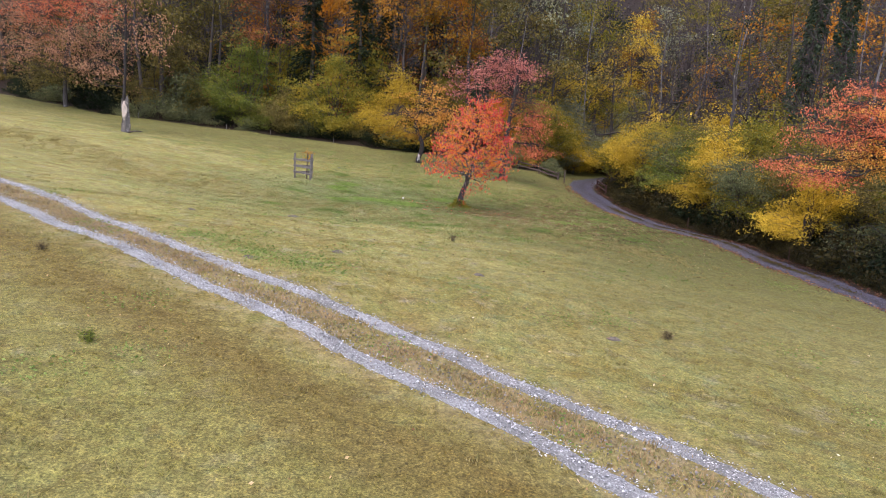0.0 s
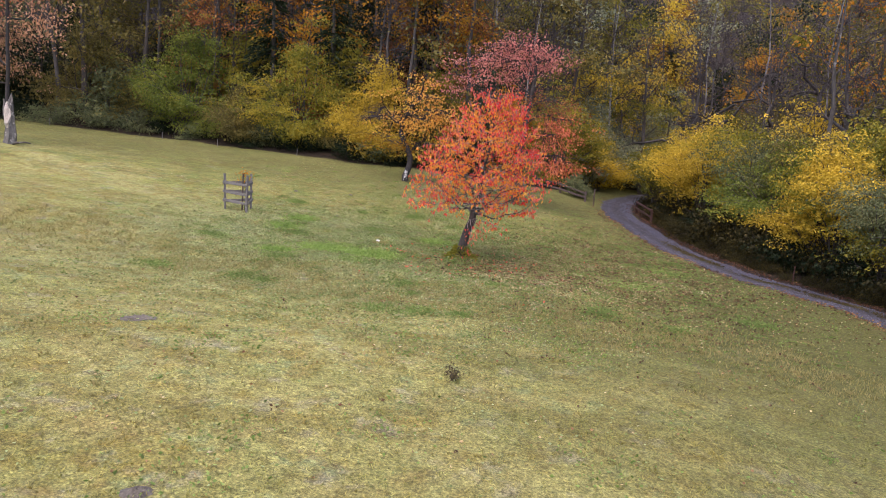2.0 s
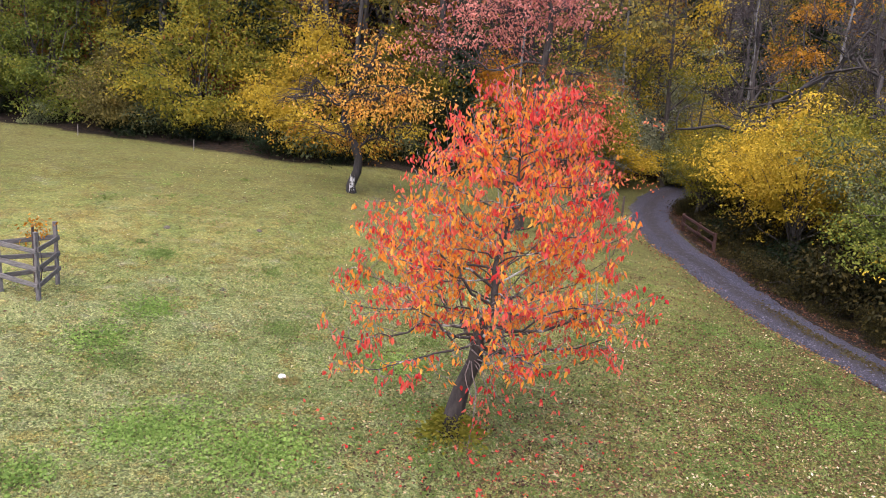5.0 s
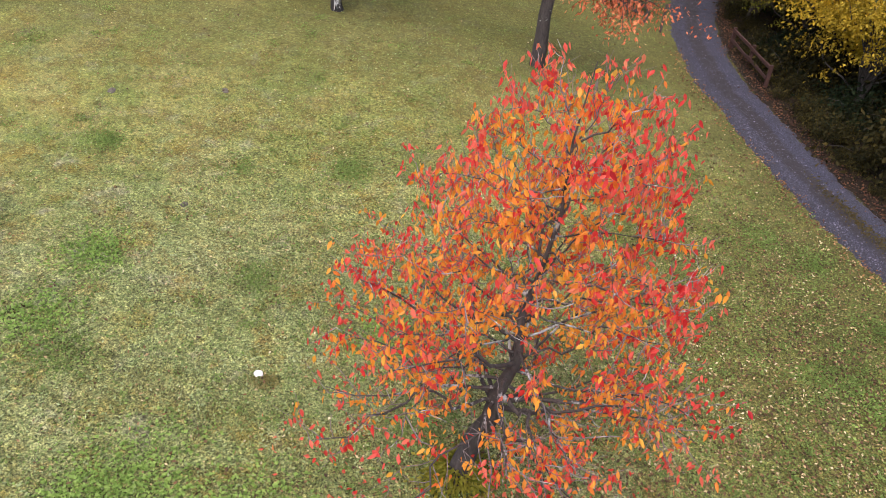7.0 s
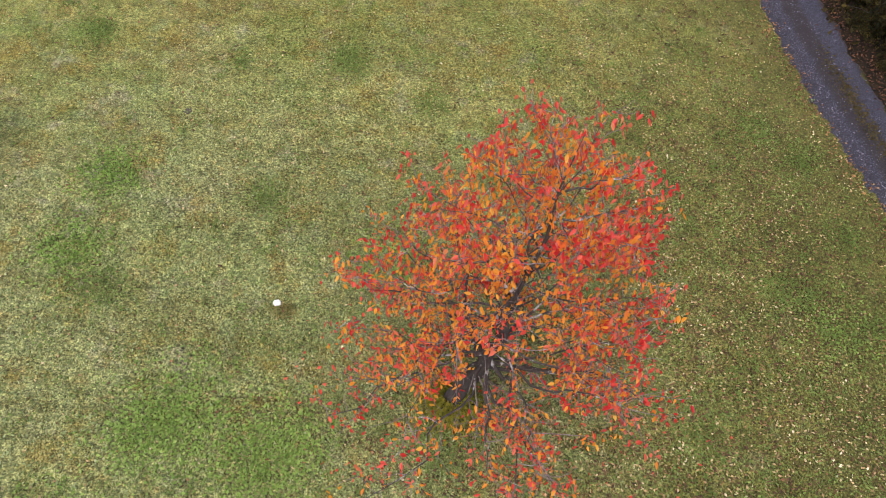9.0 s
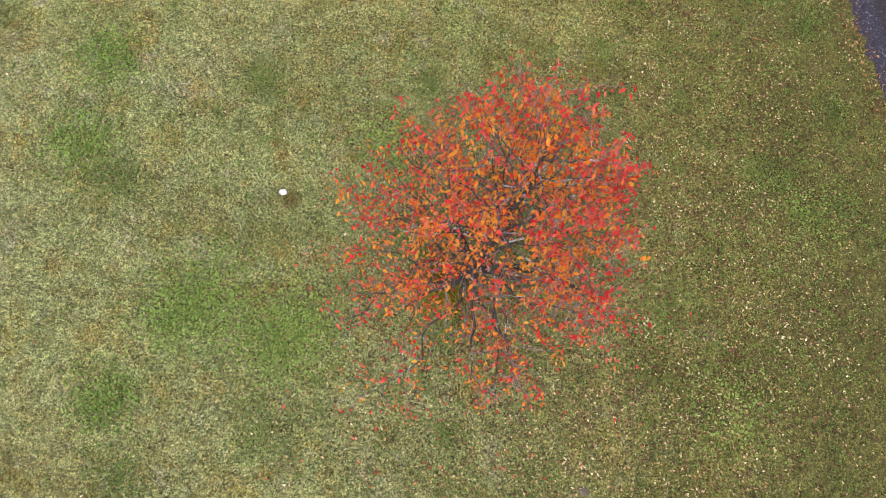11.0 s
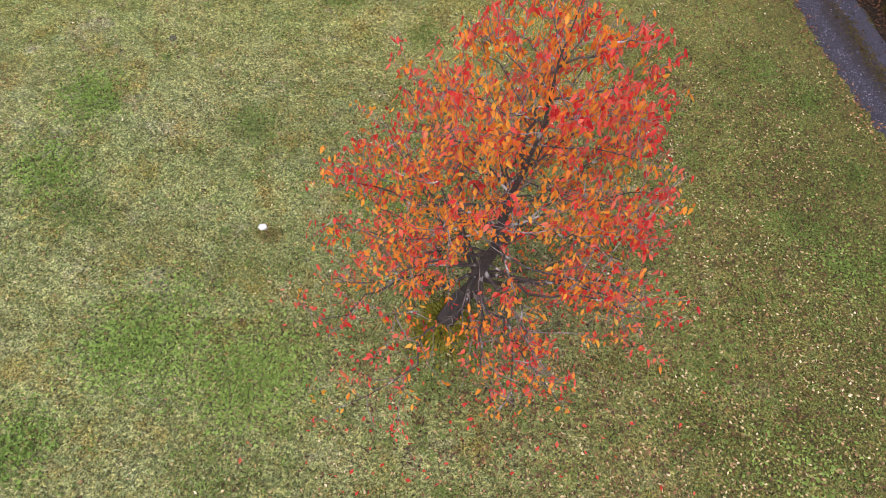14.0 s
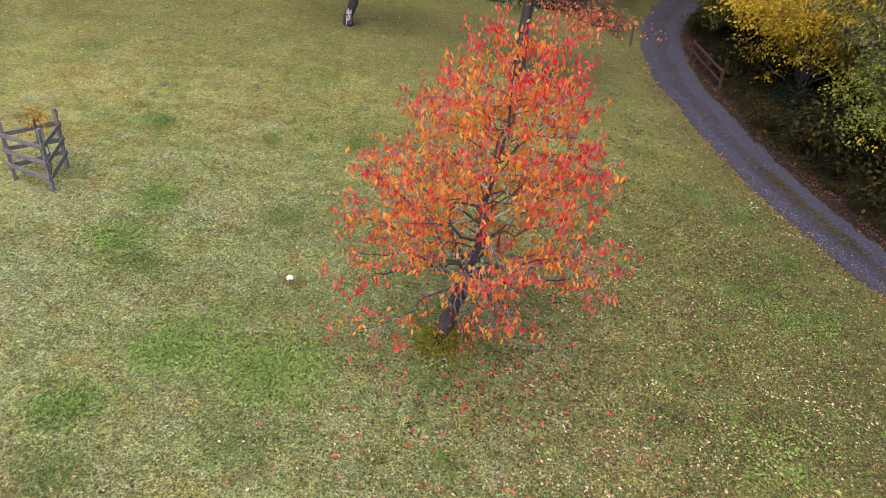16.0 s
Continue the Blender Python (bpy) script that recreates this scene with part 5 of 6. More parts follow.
# beyond the path, to the east
for y in np.arange(3, 34, 4.2):
    for d in (9, 14, 20):
        x = float(np.interp(y, PATH_Y, PATH_X)) + d + R(-1.5, 1.5)
        yy = y + R(-1.5, 1.5)
        if R(0, 1) < 0.6 or d < 12:
            put(BARE[dice.randrange(3)], x, yy, R(0.8, 1.15), R(0, 6.28), 0.1)
        else:
            put(TALL[dice.randrange(3)], x, yy, R(0.75, 1.1), R(0, 6.28), 0.1, dice.choice(tone["e"]))
for x, y, sc in ((13.2, 24.5, 0.9), (16.0, 19.0, 0.85), (17.8, 13.6, 0.95), (10.8, 31.5, 1.0), (18.6, 8.0, 0.9), (4.2, 27.5, 0.95)):
    put(BARE[1], x, y, sc, R(0, 6.28), 0.1, None, "crooked dark leafless tree among the bushes", lean=R(-0.1, 0.1))
for k, x, y, sc, mat, lab in ((1, -14.8, 27.0, 0.8, L_ORANGE, "orange tree above the edge bushes"), (1, -7.1, 25.0, 0.6, L_RUST, "russet tree behind the edge bushes"), (0, -3.6, 27.5, 1.0, L_ORANGE, "orange tree above the edge bushes"),
                              (2, 3.7, 28.0, 1.0, L_LIT_GREY_GREEN, "grey-green tree above the edge bushes"), (1, 12.2, 30.0, 0.6, L_YGREEN, "small yellow-green tree in the bare wood"), (0, 20.5, 24.0, 1.05, L_YGREEN, "light yellow-green tree high on the slope"),
                              (1, 24.5, 24.0, 1.2, L_ORANGE, "orange tree high on the slope"), (1, -19.0, 27.0, 0.8, L_AMBER, "amber tree above the edge bushes"), (0, -25.0, 25.0, 0.8, L_OLIVE, "olive tree behind the meadow's edge")):
    put(TALL[k], x, y, sc, R(0, 6.28), 0.1, mat, lab)


def crooked_tree(seed, h, label):
    """An old leafless tree with a dark trunk and wide crooked boughs."""
    rng = np.random.default_rng(seed)
    root = thing("bare_tree", (0, 0, 0), label, "tree")
    tb, lb = Buf(), Buf()
    z = np.linspace(-0.3, h * 0.62, 8)
    spine = np.stack([np.cumsum(rng.normal(0, 0.09, 8)), np.cumsum(rng.normal(0, 0.09, 8)), z], -1)
    spine[:, :2] -= spine[0, :2]
    tube(tb, spine, np.linspace(0.24, 0.12, 8), 9, 0, 0.08, rng)
    part("trunk", tb.mesh("trunk", [M_BARK_K], True), root)
    for i in range(9):
        a = spine[rng.integers(4, 8)]
        az, ln = i * 2.4 + rng.uniform(-0.4, 0.4), h * rng.uniform(0.26, 0.42)
        e = a + np.array([ln * math.cos(az), ln * math.sin(az), ln * rng.uniform(0.1, 0.9)])
        line = bend(a, e, rng, 0.05, 0.9, 9)
        bb = Buf()
        tube(bb, line, np.linspace(0.1, 0.02, 9), 5, 0, 0.08, rng)
        part("bough", bb.mesh("bough", [M_BARK_K], True), root)
        for _ in range(8):
            q = line[rng.integers(3, 9)]
            q2 = q + unit(rng.standard_normal(3) + [0, 0, 0.5] + 0.6 * unit(e - a)) * rng.uniform(0.5, 1.3)
            l2 = bend(q, q2, rng, 0, 0.7, 5)
            tube(lb, l2, np.linspace(0.028, 0.008, 5), 3)
            for _ in range(3):
                g = l2[rng.integers(1, 5)]
                tube(lb, np.stack([g, g + unit(rng.standard_normal(3) + [0, 0, 0.4]) * rng.uniform(0.2, 0.6)]), [0.012, 0.006], 3)
    tagged(part("branchwork", lb.mesh("branchwork", [M_BARK_D], True), root), kind="stuff")
    return root


for k, (x, y, hh) in enumerate(((11.9, 19.0, 9.0), (14.4, 17.0, 9.5), (16.6, 11.5, 9.0), (19.0, 20.5, 12.0), (17.8, 3.0, 9.0))):
    settle(crooked_tree(230 + k, hh, "old dark leafless tree with crooked boughs"), x, y, 0.7 * k)

# ---- orchard trees at the edge of the meadow ----


def orchard_tree(name, label, spine, radii, sprays, seed, leaf=0.12, extra_wood=(), bark=None, category="tree"):
    """A tree with a given trunk line and boughs; each spray is (end, reach, droop, clusters, leaves a cluster, material)."""
    rng = np.random.default_rng(seed)
    spine = np.array(spine, float)
    x0, y0, z0 = spine[0]
    root = thing(name, (x0, y0, z0), label, category)
    spine = spine - spine[0]
    spine[0, 2] -= 0.2
    b = Buf()
    t = np.linspace(0, 1, len(spine))
    tt = np.linspace(0, 1, 12)
    sp = np.stack([np.interp(tt, t, spine[:, c]) for c in range(3)], -1)
    sp[1:-1] += rng.standard_normal((10, 3)) * 0.03
    tube(b, sp, np.interp(tt, t, radii), 10, 0, 0.06, rng)
    part("trunk", b.mesh("trunk", [bark or M_BARK], True), root)
    tw = Buf()
    by_mat = {}
    for end, reach, droop, clusters, per, mat in sprays:
        e = np.array(end, float) - [x0, y0, z0]
        k = np.argmin(np.linalg.norm(sp[4:] - e, axis=1) + 0.6 * np.maximum(0, sp[4:, 2] - e[2] + 0.3)) + 4
        line = bend(sp[k], e, rng, 0.08, 0.4, 8)
        lb = Buf()
        tube(lb, line, np.linspace(0.045, 0.012, 8), 5)
        part("limb", lb.mesh("limb", [bark or M_BARK], True), root)
        cs = []
        for _ in range(clusters):
            q = line[rng.integers(3, 8)]
            o = rng.standard_normal(3) * reach
            o[2] -= droop * abs(rng.normal(0, 1))
            c = e * 0.5 + q * 0.5 + o
            tube(tw, bend(q, c, rng, 0.03, 0.3, 4), np.linspace(0.012, 0.004, 4), 3)
            cs.append(c)
        by_mat.setdefault(mat, []).append((np.array(cs), per))
    tagged(part("twig_work", tw.mesh("twig_work", [M_TWIG], True), root), kind="stuff")
    for mat, groups in by_mat.items():
        cb = Buf()
        for cs, per in groups:
            if per:
                cluster_leaves(cb, cs, per, leaf, leaf * 1.8, leaf * 0.8, rng, 0.5, 0.8)
        if cb.n:
            tagged(part("foliage", cb.mesh("foliage", [mat]), root), kind="stuff")
    return root


g = ground_at
sprays = (((-3.6, 14.8, 5.9), (0.8, 0.7, 0.3), 0.2, 44, 15, L_PEACH), ((-3.1, 14.6, 4.8), (0.9, 0.7, 0.22), 0.2, 40, 15, L_PEACH), ((-2.2, 14.6, 5.0), (0.7, 0.6, 0.2), 0.25, 36, 16, L_PEACH), ((-5.6, 14.7, 3.75), (0.9, 0.6, 0.18), 0.15, 26, 14, L_AMBER),
          ((-4.9, 14.2, 4.8), (0.8, 0.7, 0.22), 0.2, 20, 11, L_PEACH), ((-3.4, 15.4, 3.5), (0.9, 0.6, 0.2), 0.15, 24, 14, L_AMBER), ((-2.4, 15.2, 3.8), (0.9, 0.6, 0.2), 0.15, 24, 14, L_YELLOW), ((-3.5, 15.0, 7.0), (0.5, 0.5, 0.25), 0.2, 18, 14, L_PEACH),
          ((-6.8, 14.6, 4.7), (0.6, 0.3, 0.15), 0.3, 44, 0, L_PEACH), ((-6.2, 14.6, 4.9), (0.6, 0.3, 0.15), 0.2, 40, 0, L_PEACH))
orchard_tree("cherry_tree", "cherry tree with orange leaves and a white-patched trunk", [(-4.4, 15.0, g(-4.4, 15)), (-4.45, 15, 1.6), (-4.15, 15, 2.5), (-4.3, 15, 3.1), (-4.85, 15, 4.2), (-4.45, 15, 5.0), (-3.7, 15, 6.2)], [0.21, 0.17, 0.16, 0.15, 0.11, 0.07, 0.03], sprays, 31, 0.125, bark=M_BARK_K)
# white patch on its trunk
rngp = np.random.default_rng(8)
bb = Buf()
a = np.linspace(-2.1, -1.1, 7)
zz = np.linspace(0.1, 0.62, 6)
ga, gz = np.meshgrid(a, zz, indexing="ij")
rr = 0.214 + 0.004 * rngp.standard_normal(ga.shape) - 0.035 * gz
v = np.stack([rr * np.cos(ga) + 0.09 * gz, rr * np.sin(ga), gz + 0.06 * rngp.standard_normal(ga.shape)], -1).reshape(-1, 3)
i, j = np.meshgrid(np.arange(6), np.arange(5), indexing="ij")
f = np.stack([i * 6 + j, (i + 1) * 6 + j, (i + 1) * 6 + j + 1, i * 6 + j + 1], -1).reshape(-1, 4)
orange_root = bpy.data.objects["cherry_tree.001"]
part("bark_patch", bb.add(v, f).mesh("bark_patch", [M_LICHEN], True), orange_root, "whitish lichen patch on the bark")

orchard_tree("cherry_tree", "old cherry with twin dark stems and mauve leaves", [(1.55, 13.8, g(1.55, 13.8)), (1.55, 13.8, 2.0), (1.6, 13.8, 3.0), (1.75, 13.8, 4.4), (1.95, 13.8, 5.6), (2.2, 13.8, 7.2), (2.0, 13.8, 8.4)], [0.23, 0.19, 0.17, 0.14, 0.12, 0.09, 0.04],
             [((-0.9, 13.6, 7.7), (0.8, 0.7, 0.3), 0.1, 48, 16, L_MAUVE), ((-1.7, 13.4, 7.3), (0.8, 0.6, 0.25), 0.1, 34, 15, L_MAUVE),
              ((0.4, 13.8, 8.5), (0.8, 0.8, 0.35), 0.1, 50, 16, L_MAUVE), ((1.6, 13.6, 8.3), (0.8, 0.8, 0.35), 0.1, 48, 16, L_MAUVE),
              ((2.8, 13.6, 7.9), (0.6, 0.7, 0.3), 0.1, 40, 16, L_MAUVE), ((0.9, 14.4, 7.2), (0.8, 0.7, 0.3), 0.1, 38, 16, L_MAUVE),
              ((0.6, 13.7, 6.8), (0.2, 0.2, 0.2), 0.1, 4, 8, L_MAUVE),
              ((3.2, 13.4, 5.9), (0.8, 0.7, 0.4), 0.3, 50, 16, L_RUST), ((4.0, 13.2, 4.9), (0.7, 0.6, 0.4), 0.4, 48, 16, L_PINK),
              ((3.3, 13.0, 4.2), (0.6, 0.6, 0.4), 0.5, 44, 16, L_PINK), ((3.9, 12.6, 2.9), (0.6, 0.6, 0.25), 0.3, 36, 15, L_PINK),
              ((2.6, 12.9, 2.9), (0.4, 0.4, 0.2), 0.2, 10, 12, L_PINK), ((0.2, 13.2, 4.6), (0.4, 0.4, 0.25), 0.2, 10, 13, L_ORANGE)], 32, 0.12, bark=M_BARK)

sprays = [(p, (1.4, 1.2, 0.55), 0.4, 70, 20, m) for p, m in (((-38, 18, 8.2), L_FADE), ((-36, 17.4, 9.8), L_FADE), ((-34.5, 17, 11.6), L_PINK), ((-31.8, 17, 12.4), L_PINK), ((-30, 17.4, 11.6), L_PINK), ((-28.8, 17.6, 9.8), L_FADE),
          ((-31.5, 16.8, 9.6), L_FADE), ((-34, 16.6, 8.6), L_FADE), ((-37, 17.2, 11.8), L_FADE), ((-30.2, 17.6, 7.6), L_FADE), ((-35.5, 17.5, 7.0), L_OLIVE), ((-39.5, 18, 10.5), L_FADE), ((-32.4, 17.4, 7.2), L_OLIVE))]
orchard_tree("cherry_tree", "large spreading cherry with fading salmon leaves", [(-33.6, 18.8, g(-33.6, 18.8)), (-33.6, 18.8, 5.6), (-33.5, 18.8, 7.5), (-32.8, 18.6, 10.5), (-32, 18.6, 13)], [0.2, 0.16, 0.14, 0.1, 0.05], sprays, 33, 0.13, bark=M_BARK_G)

# broken tree with a slender living stem
snag = orchard_tree("broken_tree", "broken pale tree stump with one slender living stem", [(-22.93, 9.3, g(-22.93, 9.3)), (-22.95, 9.3, 3.6), (-23.0, 9.3, 4.5), (-22.95, 9.35, 5.6), (-22.85, 9.3, 8), (-22.8, 9.3, 11.5)], [0.26, 0.15, 0.095, 0.085, 0.075, 0.045],
                    [((-21.2, 9.0, 9.6), (0.8, 0.8, 0.5), 0.4, 26, 12, L_FADE), ((-20.2, 9.0, 8.6), (0.6, 0.6, 0.35), 0.5, 20, 12, L_FADE), ((-24.4, 9.0, 10.0), (0.8, 0.8, 0.5), 0.4, 26, 12, L_FADE),
                     ((-22.4, 8.8, 11.2), (0.9, 0.8, 0.5), 0.3, 30, 12, L_FADE), ((-23.6, 9.0, 12.2), (0.9, 0.8, 0.5), 0.3, 26, 12, L_FADE), ((-25.4, 9.0, 7.0), (0.9, 0.4, 0.2), 0.5, 16, 10, L_FADE), ((-25.0, 9.2, 5.9), (0.7, 0.4, 0.2), 0.4, 12, 10, L_OLIVE)], 34, 0.16, bark=M_BARK_K)
bb = Buf()
rs = np.random.default_rng(9)
zz = np.array([-0.15, 0.4, 0.9, 1.4, 1.8, 2.05, 2.35])
pts = np.stack([0.1 + 0.05 * zz + 0.05 * np.sin(3 * zz), -0.12 + 0 * zz, zz], -1)
tube(bb, pts, [0.3, 0.25, 0.215, 0.19, 0.17, 0.1, 0.02], 11, 0, 0.13, rs)
tube(bb, [(-0.05, -0.16, 1.3), (-0.1, -0.17, 1.7), (-0.12, -0.16, 2.1)], [0.13, 0.09, 0.015], 7, 0, 0.15, rs)
part("split_stump", bb.mesh("split_stump", [M_BARK_S], False), snag, "grey split stump")
bb = Buf()
tube(bb, [(0.13, -0.2, 0.7), (0.14, -0.21, 0.95), (0.13, -0.2, 1.3), (0.1, -0.19, 1.6), (0.05, -0.17, 1.95)], [0.12, 0.19, 0.185, 0.16, 0.06], 9, 0, 0.2, rs)
part("bare_wood", bb.mesh("bare_wood", [M_STRIP]), snag, "pale stripped wood without bark")
bb = Buf()
tube(bb, bend((0, 0, 0), (1.1, -0.25, 0.06), rs, 0.02, 0.1, 5), [0.05, 0.06, 0.05, 0.04, 0.03], 6)
lg = new("fallen_branch", bb.mesh("fallen_branch", [M_BARK_D], True))
lg.matrix_basis = Matrix.Translation((-22.5, 8.9, g(-22.5, 8.9) + 0.04))
tagged(lg, "short dark broken branch lying on the grass", "branch")

# red maple over the path
layers = (((15.2, -7.3, 5.8), 0.9, L_PINK), ((14.5, -7.4, 5.1), 0.8, L_PINK), ((16.2, -7.4, 5.2), 1.0, L_PEACH), ((15.2, -7.4, 4.5), 1.0, L_PINK), ((16.8, -7.4, 4.5), 1.0, L_PINK), ((14.2, -7.2, 4.0), 0.8, L_PINK),
          ((15.8, -7.2, 3.8), 1.0, L_PEACH), ((17.2, -7.6, 3.7), 0.9, L_PINK), ((15.2, -7.0, 3.2), 0.8, L_PEACH), ((16.6, -7.0, 3.0), 0.9, L_PEACH), ((12.1, -7.0, 3.1), 0.4, L_PINK), ((12.7, -7.0, 2.75), 0.45, L_PINK), ((13.5, -7.0, 2.6), 0.4, L_PINK))
orchard_tree("maple_tree", "maple with flat layers of salmon-red leaves over the path", [(17.9, -6.0, g(17.9, -6)), (17.8, -6.2, 1.0), (17.2, -6.6, 2.8), (16.6, -6.8, 4.6), (16.0, -7.0, 6.2)], [0.16, 0.13, 0.11, 0.07, 0.03],
             [(p, (s, 0.8, 0.15), 0.15, int(85 * s), 18, m) for p, s, m in layers], 35, 0.08, bark=M_BARK_D)

# ivy-clad trunks


def ivy_tree(x, y, h, seed, label):
    rng = np.random.default_rng(seed)
    root = thing("ivy_tree", (x, y, g(x, y)), label, "tree")
    b = Buf()
    sp = bend((0, 0, -0.3), (0.5, 0, h), rng, 0, 0.08, 8)
    tube(b, sp, np.linspace(0.28, 0.06, 8), 8)
    part("trunk", b.mesh("trunk", [M_BARK_D], True), root)
    k = 5200
    s = rng.random(k) ** 1.1
    c = np.stack([np.interp(s, np.linspace(0, 1, 8), sp[:, q]) for q in range(3)], -1)
    az = rng.uniform(0, 6.28, k)
    r = (0.36 + 0.5 * np.abs(np.sin(s * 23 + 2 * np.cos(az))) * (1.1 - s)) * rng.uniform(0.6, 1.1, k)
    p = c + np.stack([r * np.cos(az), r * np.sin(az), rng.normal(0, 0.2, k)], -1)
    ib = Buf()
    leaves(ib, p, np.stack([np.cos(az), np.sin(az), -1.0 + 0 * az], -1) + rng.normal(0, 0.4, (k, 3)), rng.uniform(0.14, 0.26, k), 0.8, rng)
    tagged(part("ivy", ib.mesh("ivy", [L_IVY]), root, "dark green ivy round the trunk"), kind="stuff")


ivy_tree(19.4, 11.8, 17, 41, "tall trunk wrapped in dark green ivy")
ivy_tree(21.6, 12.6, 16, 42, "slender leaning trunk wrapped in dark ivy")
ivy_tree(-1.2, 22.4, 7, 43, "ivy-covered trunk at the woodland edge")

# ---- tree guard ----


def bar(parent, name, a, b, w, d, mat, rng, label=""):
    """A rough sawn bar from a to b, a little crooked."""
    a, b = Vector(a), Vector(b)
    bm = bmesh.new()
    bmesh.ops.create_cube(bm, size=1)
    bmesh.ops.subdivide_edges(bm, edges=[e for e in bm.edges if abs(e.verts[0].co.z - e.verts[1].co.z) > 0.5], cuts=3)
    bmesh.ops.bevel(bm, geom=[e for e in bm.edges if e.calc_length() > 0.2 and abs(e.verts[0].co.z - e.verts[1].co.z) > 0.1], offset=0.14, segments=1, affect="EDGES")
    for vv in bm.verts:
        vv.co.x += rng.uniform(-0.08, 0.08)
        vv.co.y += rng.uniform(-0.08, 0.08)
    length = (b - a).length
    bmesh.ops.scale(bm, vec=(w, d, length), verts=bm.verts)
    me = bpy.data.meshes.new(name)
    bm.to_mesh(me)
    bm.free()
    me.materials.append(mat)
    ob = part(name, me, parent, label)
    ob.matrix_basis = Matrix.Translation((a + b) / 2) @ (b - a).to_track_quat("Z", "Y").to_matrix().to_4x4()
    return ob


def tree_guard():
    rng = random.Random(5)
    o = Vector((-9.0, 3.7, g(-9.0, 3.7)))
    root = thing("tree_guard", o, "weathered three-post wooden guard round a sapling", "tree guard")
    foot = {"l": (-9.58, 3.52), "c": (-8.62, 3.25), "r": (-8.85, 4.28)}
    top = {"l": (-9.62, 3.56), "c": (-8.58, 3.24), "r": (-8.86, 4.34)}
    ends = {}
    for k in foot:
        z = g(*foot[k])
        a = Vector((*foot[k], z - 0.15)) - o
        b = Vector((*top[k], z + (1.38 if k != "c" else 1.42))) - o
        ends[k] = (a, b)
        bar(root, "post", a, b, 0.075, 0.075, M_WOOD, rng)
    for p, q in (("l", "c"), ("c", "r"), ("r", "l")):
        for s in (0.32, 0.54, 0.77):
            ds = rng.uniform(-0.02, 0.02)
            a = ends[p][0].lerp(ends[p][1], s + ds)
            b = ends[q][0].lerp(ends[q][1], s - ds)
            e = (b - a) * 0.05
            n = (b - a).cross(Vector((0, 0, 1))).normalized() * 0.05
            bar(root, "rail", a - e + n, b + e + n, 0.03, 0.1, M_WOOD, rng)
    st = thing("sapling", (-8.98, 3.72, g(-8.98, 3.72)), "young sapling with orange leaves tied to a dark stake", "sapling")
    bar(st, "stake", (0, 0, -0.15), (0.05, -0.03, 1.45), 0.045, 0.045, M_WOOD_D, rng, "dark wooden stake")
    r2 = np.random.default_rng(6)
    b = Buf()
    line = bend((0.08, 0.02, -0.05), (0.0, 0.05, 1.55), r2, 0, 0.1, 7)
    tube(b, line, np.linspace(0.014, 0.004, 7), 5)
    part("stem", b.mesh("stem", [M_TWIG], True), st)
    b = Buf()
    cluster_leaves(b, np.array([line[6], line[5], line[5] + [-0.12, 0, 0.05], line[6] + [0.1, 0.1, -0.1]]), 24, 0.09, 0.13, 0.1, r2, 0.5, 0.8)
    part("foliage", b.mesh("foliage", [L_ORANGE]), st)


tree_guard()

# ---- fences ----


def fence(name, pts, h, rails, mat, label, seed):
    rng = random.Random(seed)
    o = Vector((*pts[0], g(*pts[0])))
    root = thing(name, o, label, "fence")
    tops = []
    for x, y in pts:
        z = g(x, y)
        a, b = Vector((x, y, z - 0.2)) - o, Vector((x + rng.uniform(-0.04, 0.04), y, z + h)) - o
        bar(root, "post", a, b, 0.11, 0.11, mat, rng)
        tops.append((Vector((x, y, z)) - o))
    for a, b in zip(tops, tops[1:]):
        for r in rails:
            side = (b - a).cross(Vector((0, 0, 1))).normalized() * 0.07
            bar(root, "rail", a + Vector((0, 0, h * r)) + side, b + Vector((0, 0, h * (r + rng.uniform(-0.04, 0.04)))) + side, 0.05, 0.1, mat, rng)


fence("wooden_fence", [(8.5, 18.4), (8.64, 16.9), (8.8, 15.4)], 0.7, (0.45, 0.9), M_WOOD_R, "red-brown two-rail wooden fence beside the path", 3)
fence("wooden_fence", [(2.6, 20.8), (4.2, 19.9), (5.6, 19.2)], 0.62, (0.4, 0.85), M_WOOD_D, "weathered two-rail wooden fence at the wood", 4)


def stake(x, y, h, mat, label, group=""):
    rng = random.Random(int(x * 100))
    root = thing("fence_post", (x, y, g(x, y)), label, "post", group)
    bar(root, "post", (0, 0, -0.2), (rng.uniform(-0.04, 0.04), 0, h), 0.09 if h > 0.9 else 0.035, 0.08 if h > 0.9 else 0.035, mat, rng)


stake(6.06, 18.65, 0.95, M_WOOD_D, "dark wooden post beside the path")
stake(11.76, 3.61, 0.65, M_WOOD_R, "red-brown wooden post beside the path")
stake(13.9, -4.9, 0.7, M_WOOD_R, "red-brown wooden post beside the path")
for x in (-27.0, -20.2, -16.6, -11.4):
    stake(x, float(np.interp(x, EDGE_X, EDGE_Y)) - 0.15, 0.45, M_WOOD, "thin pale wire-fence post at the woodland edge", "posts along the wood")

# ---- small things on the meadow ----


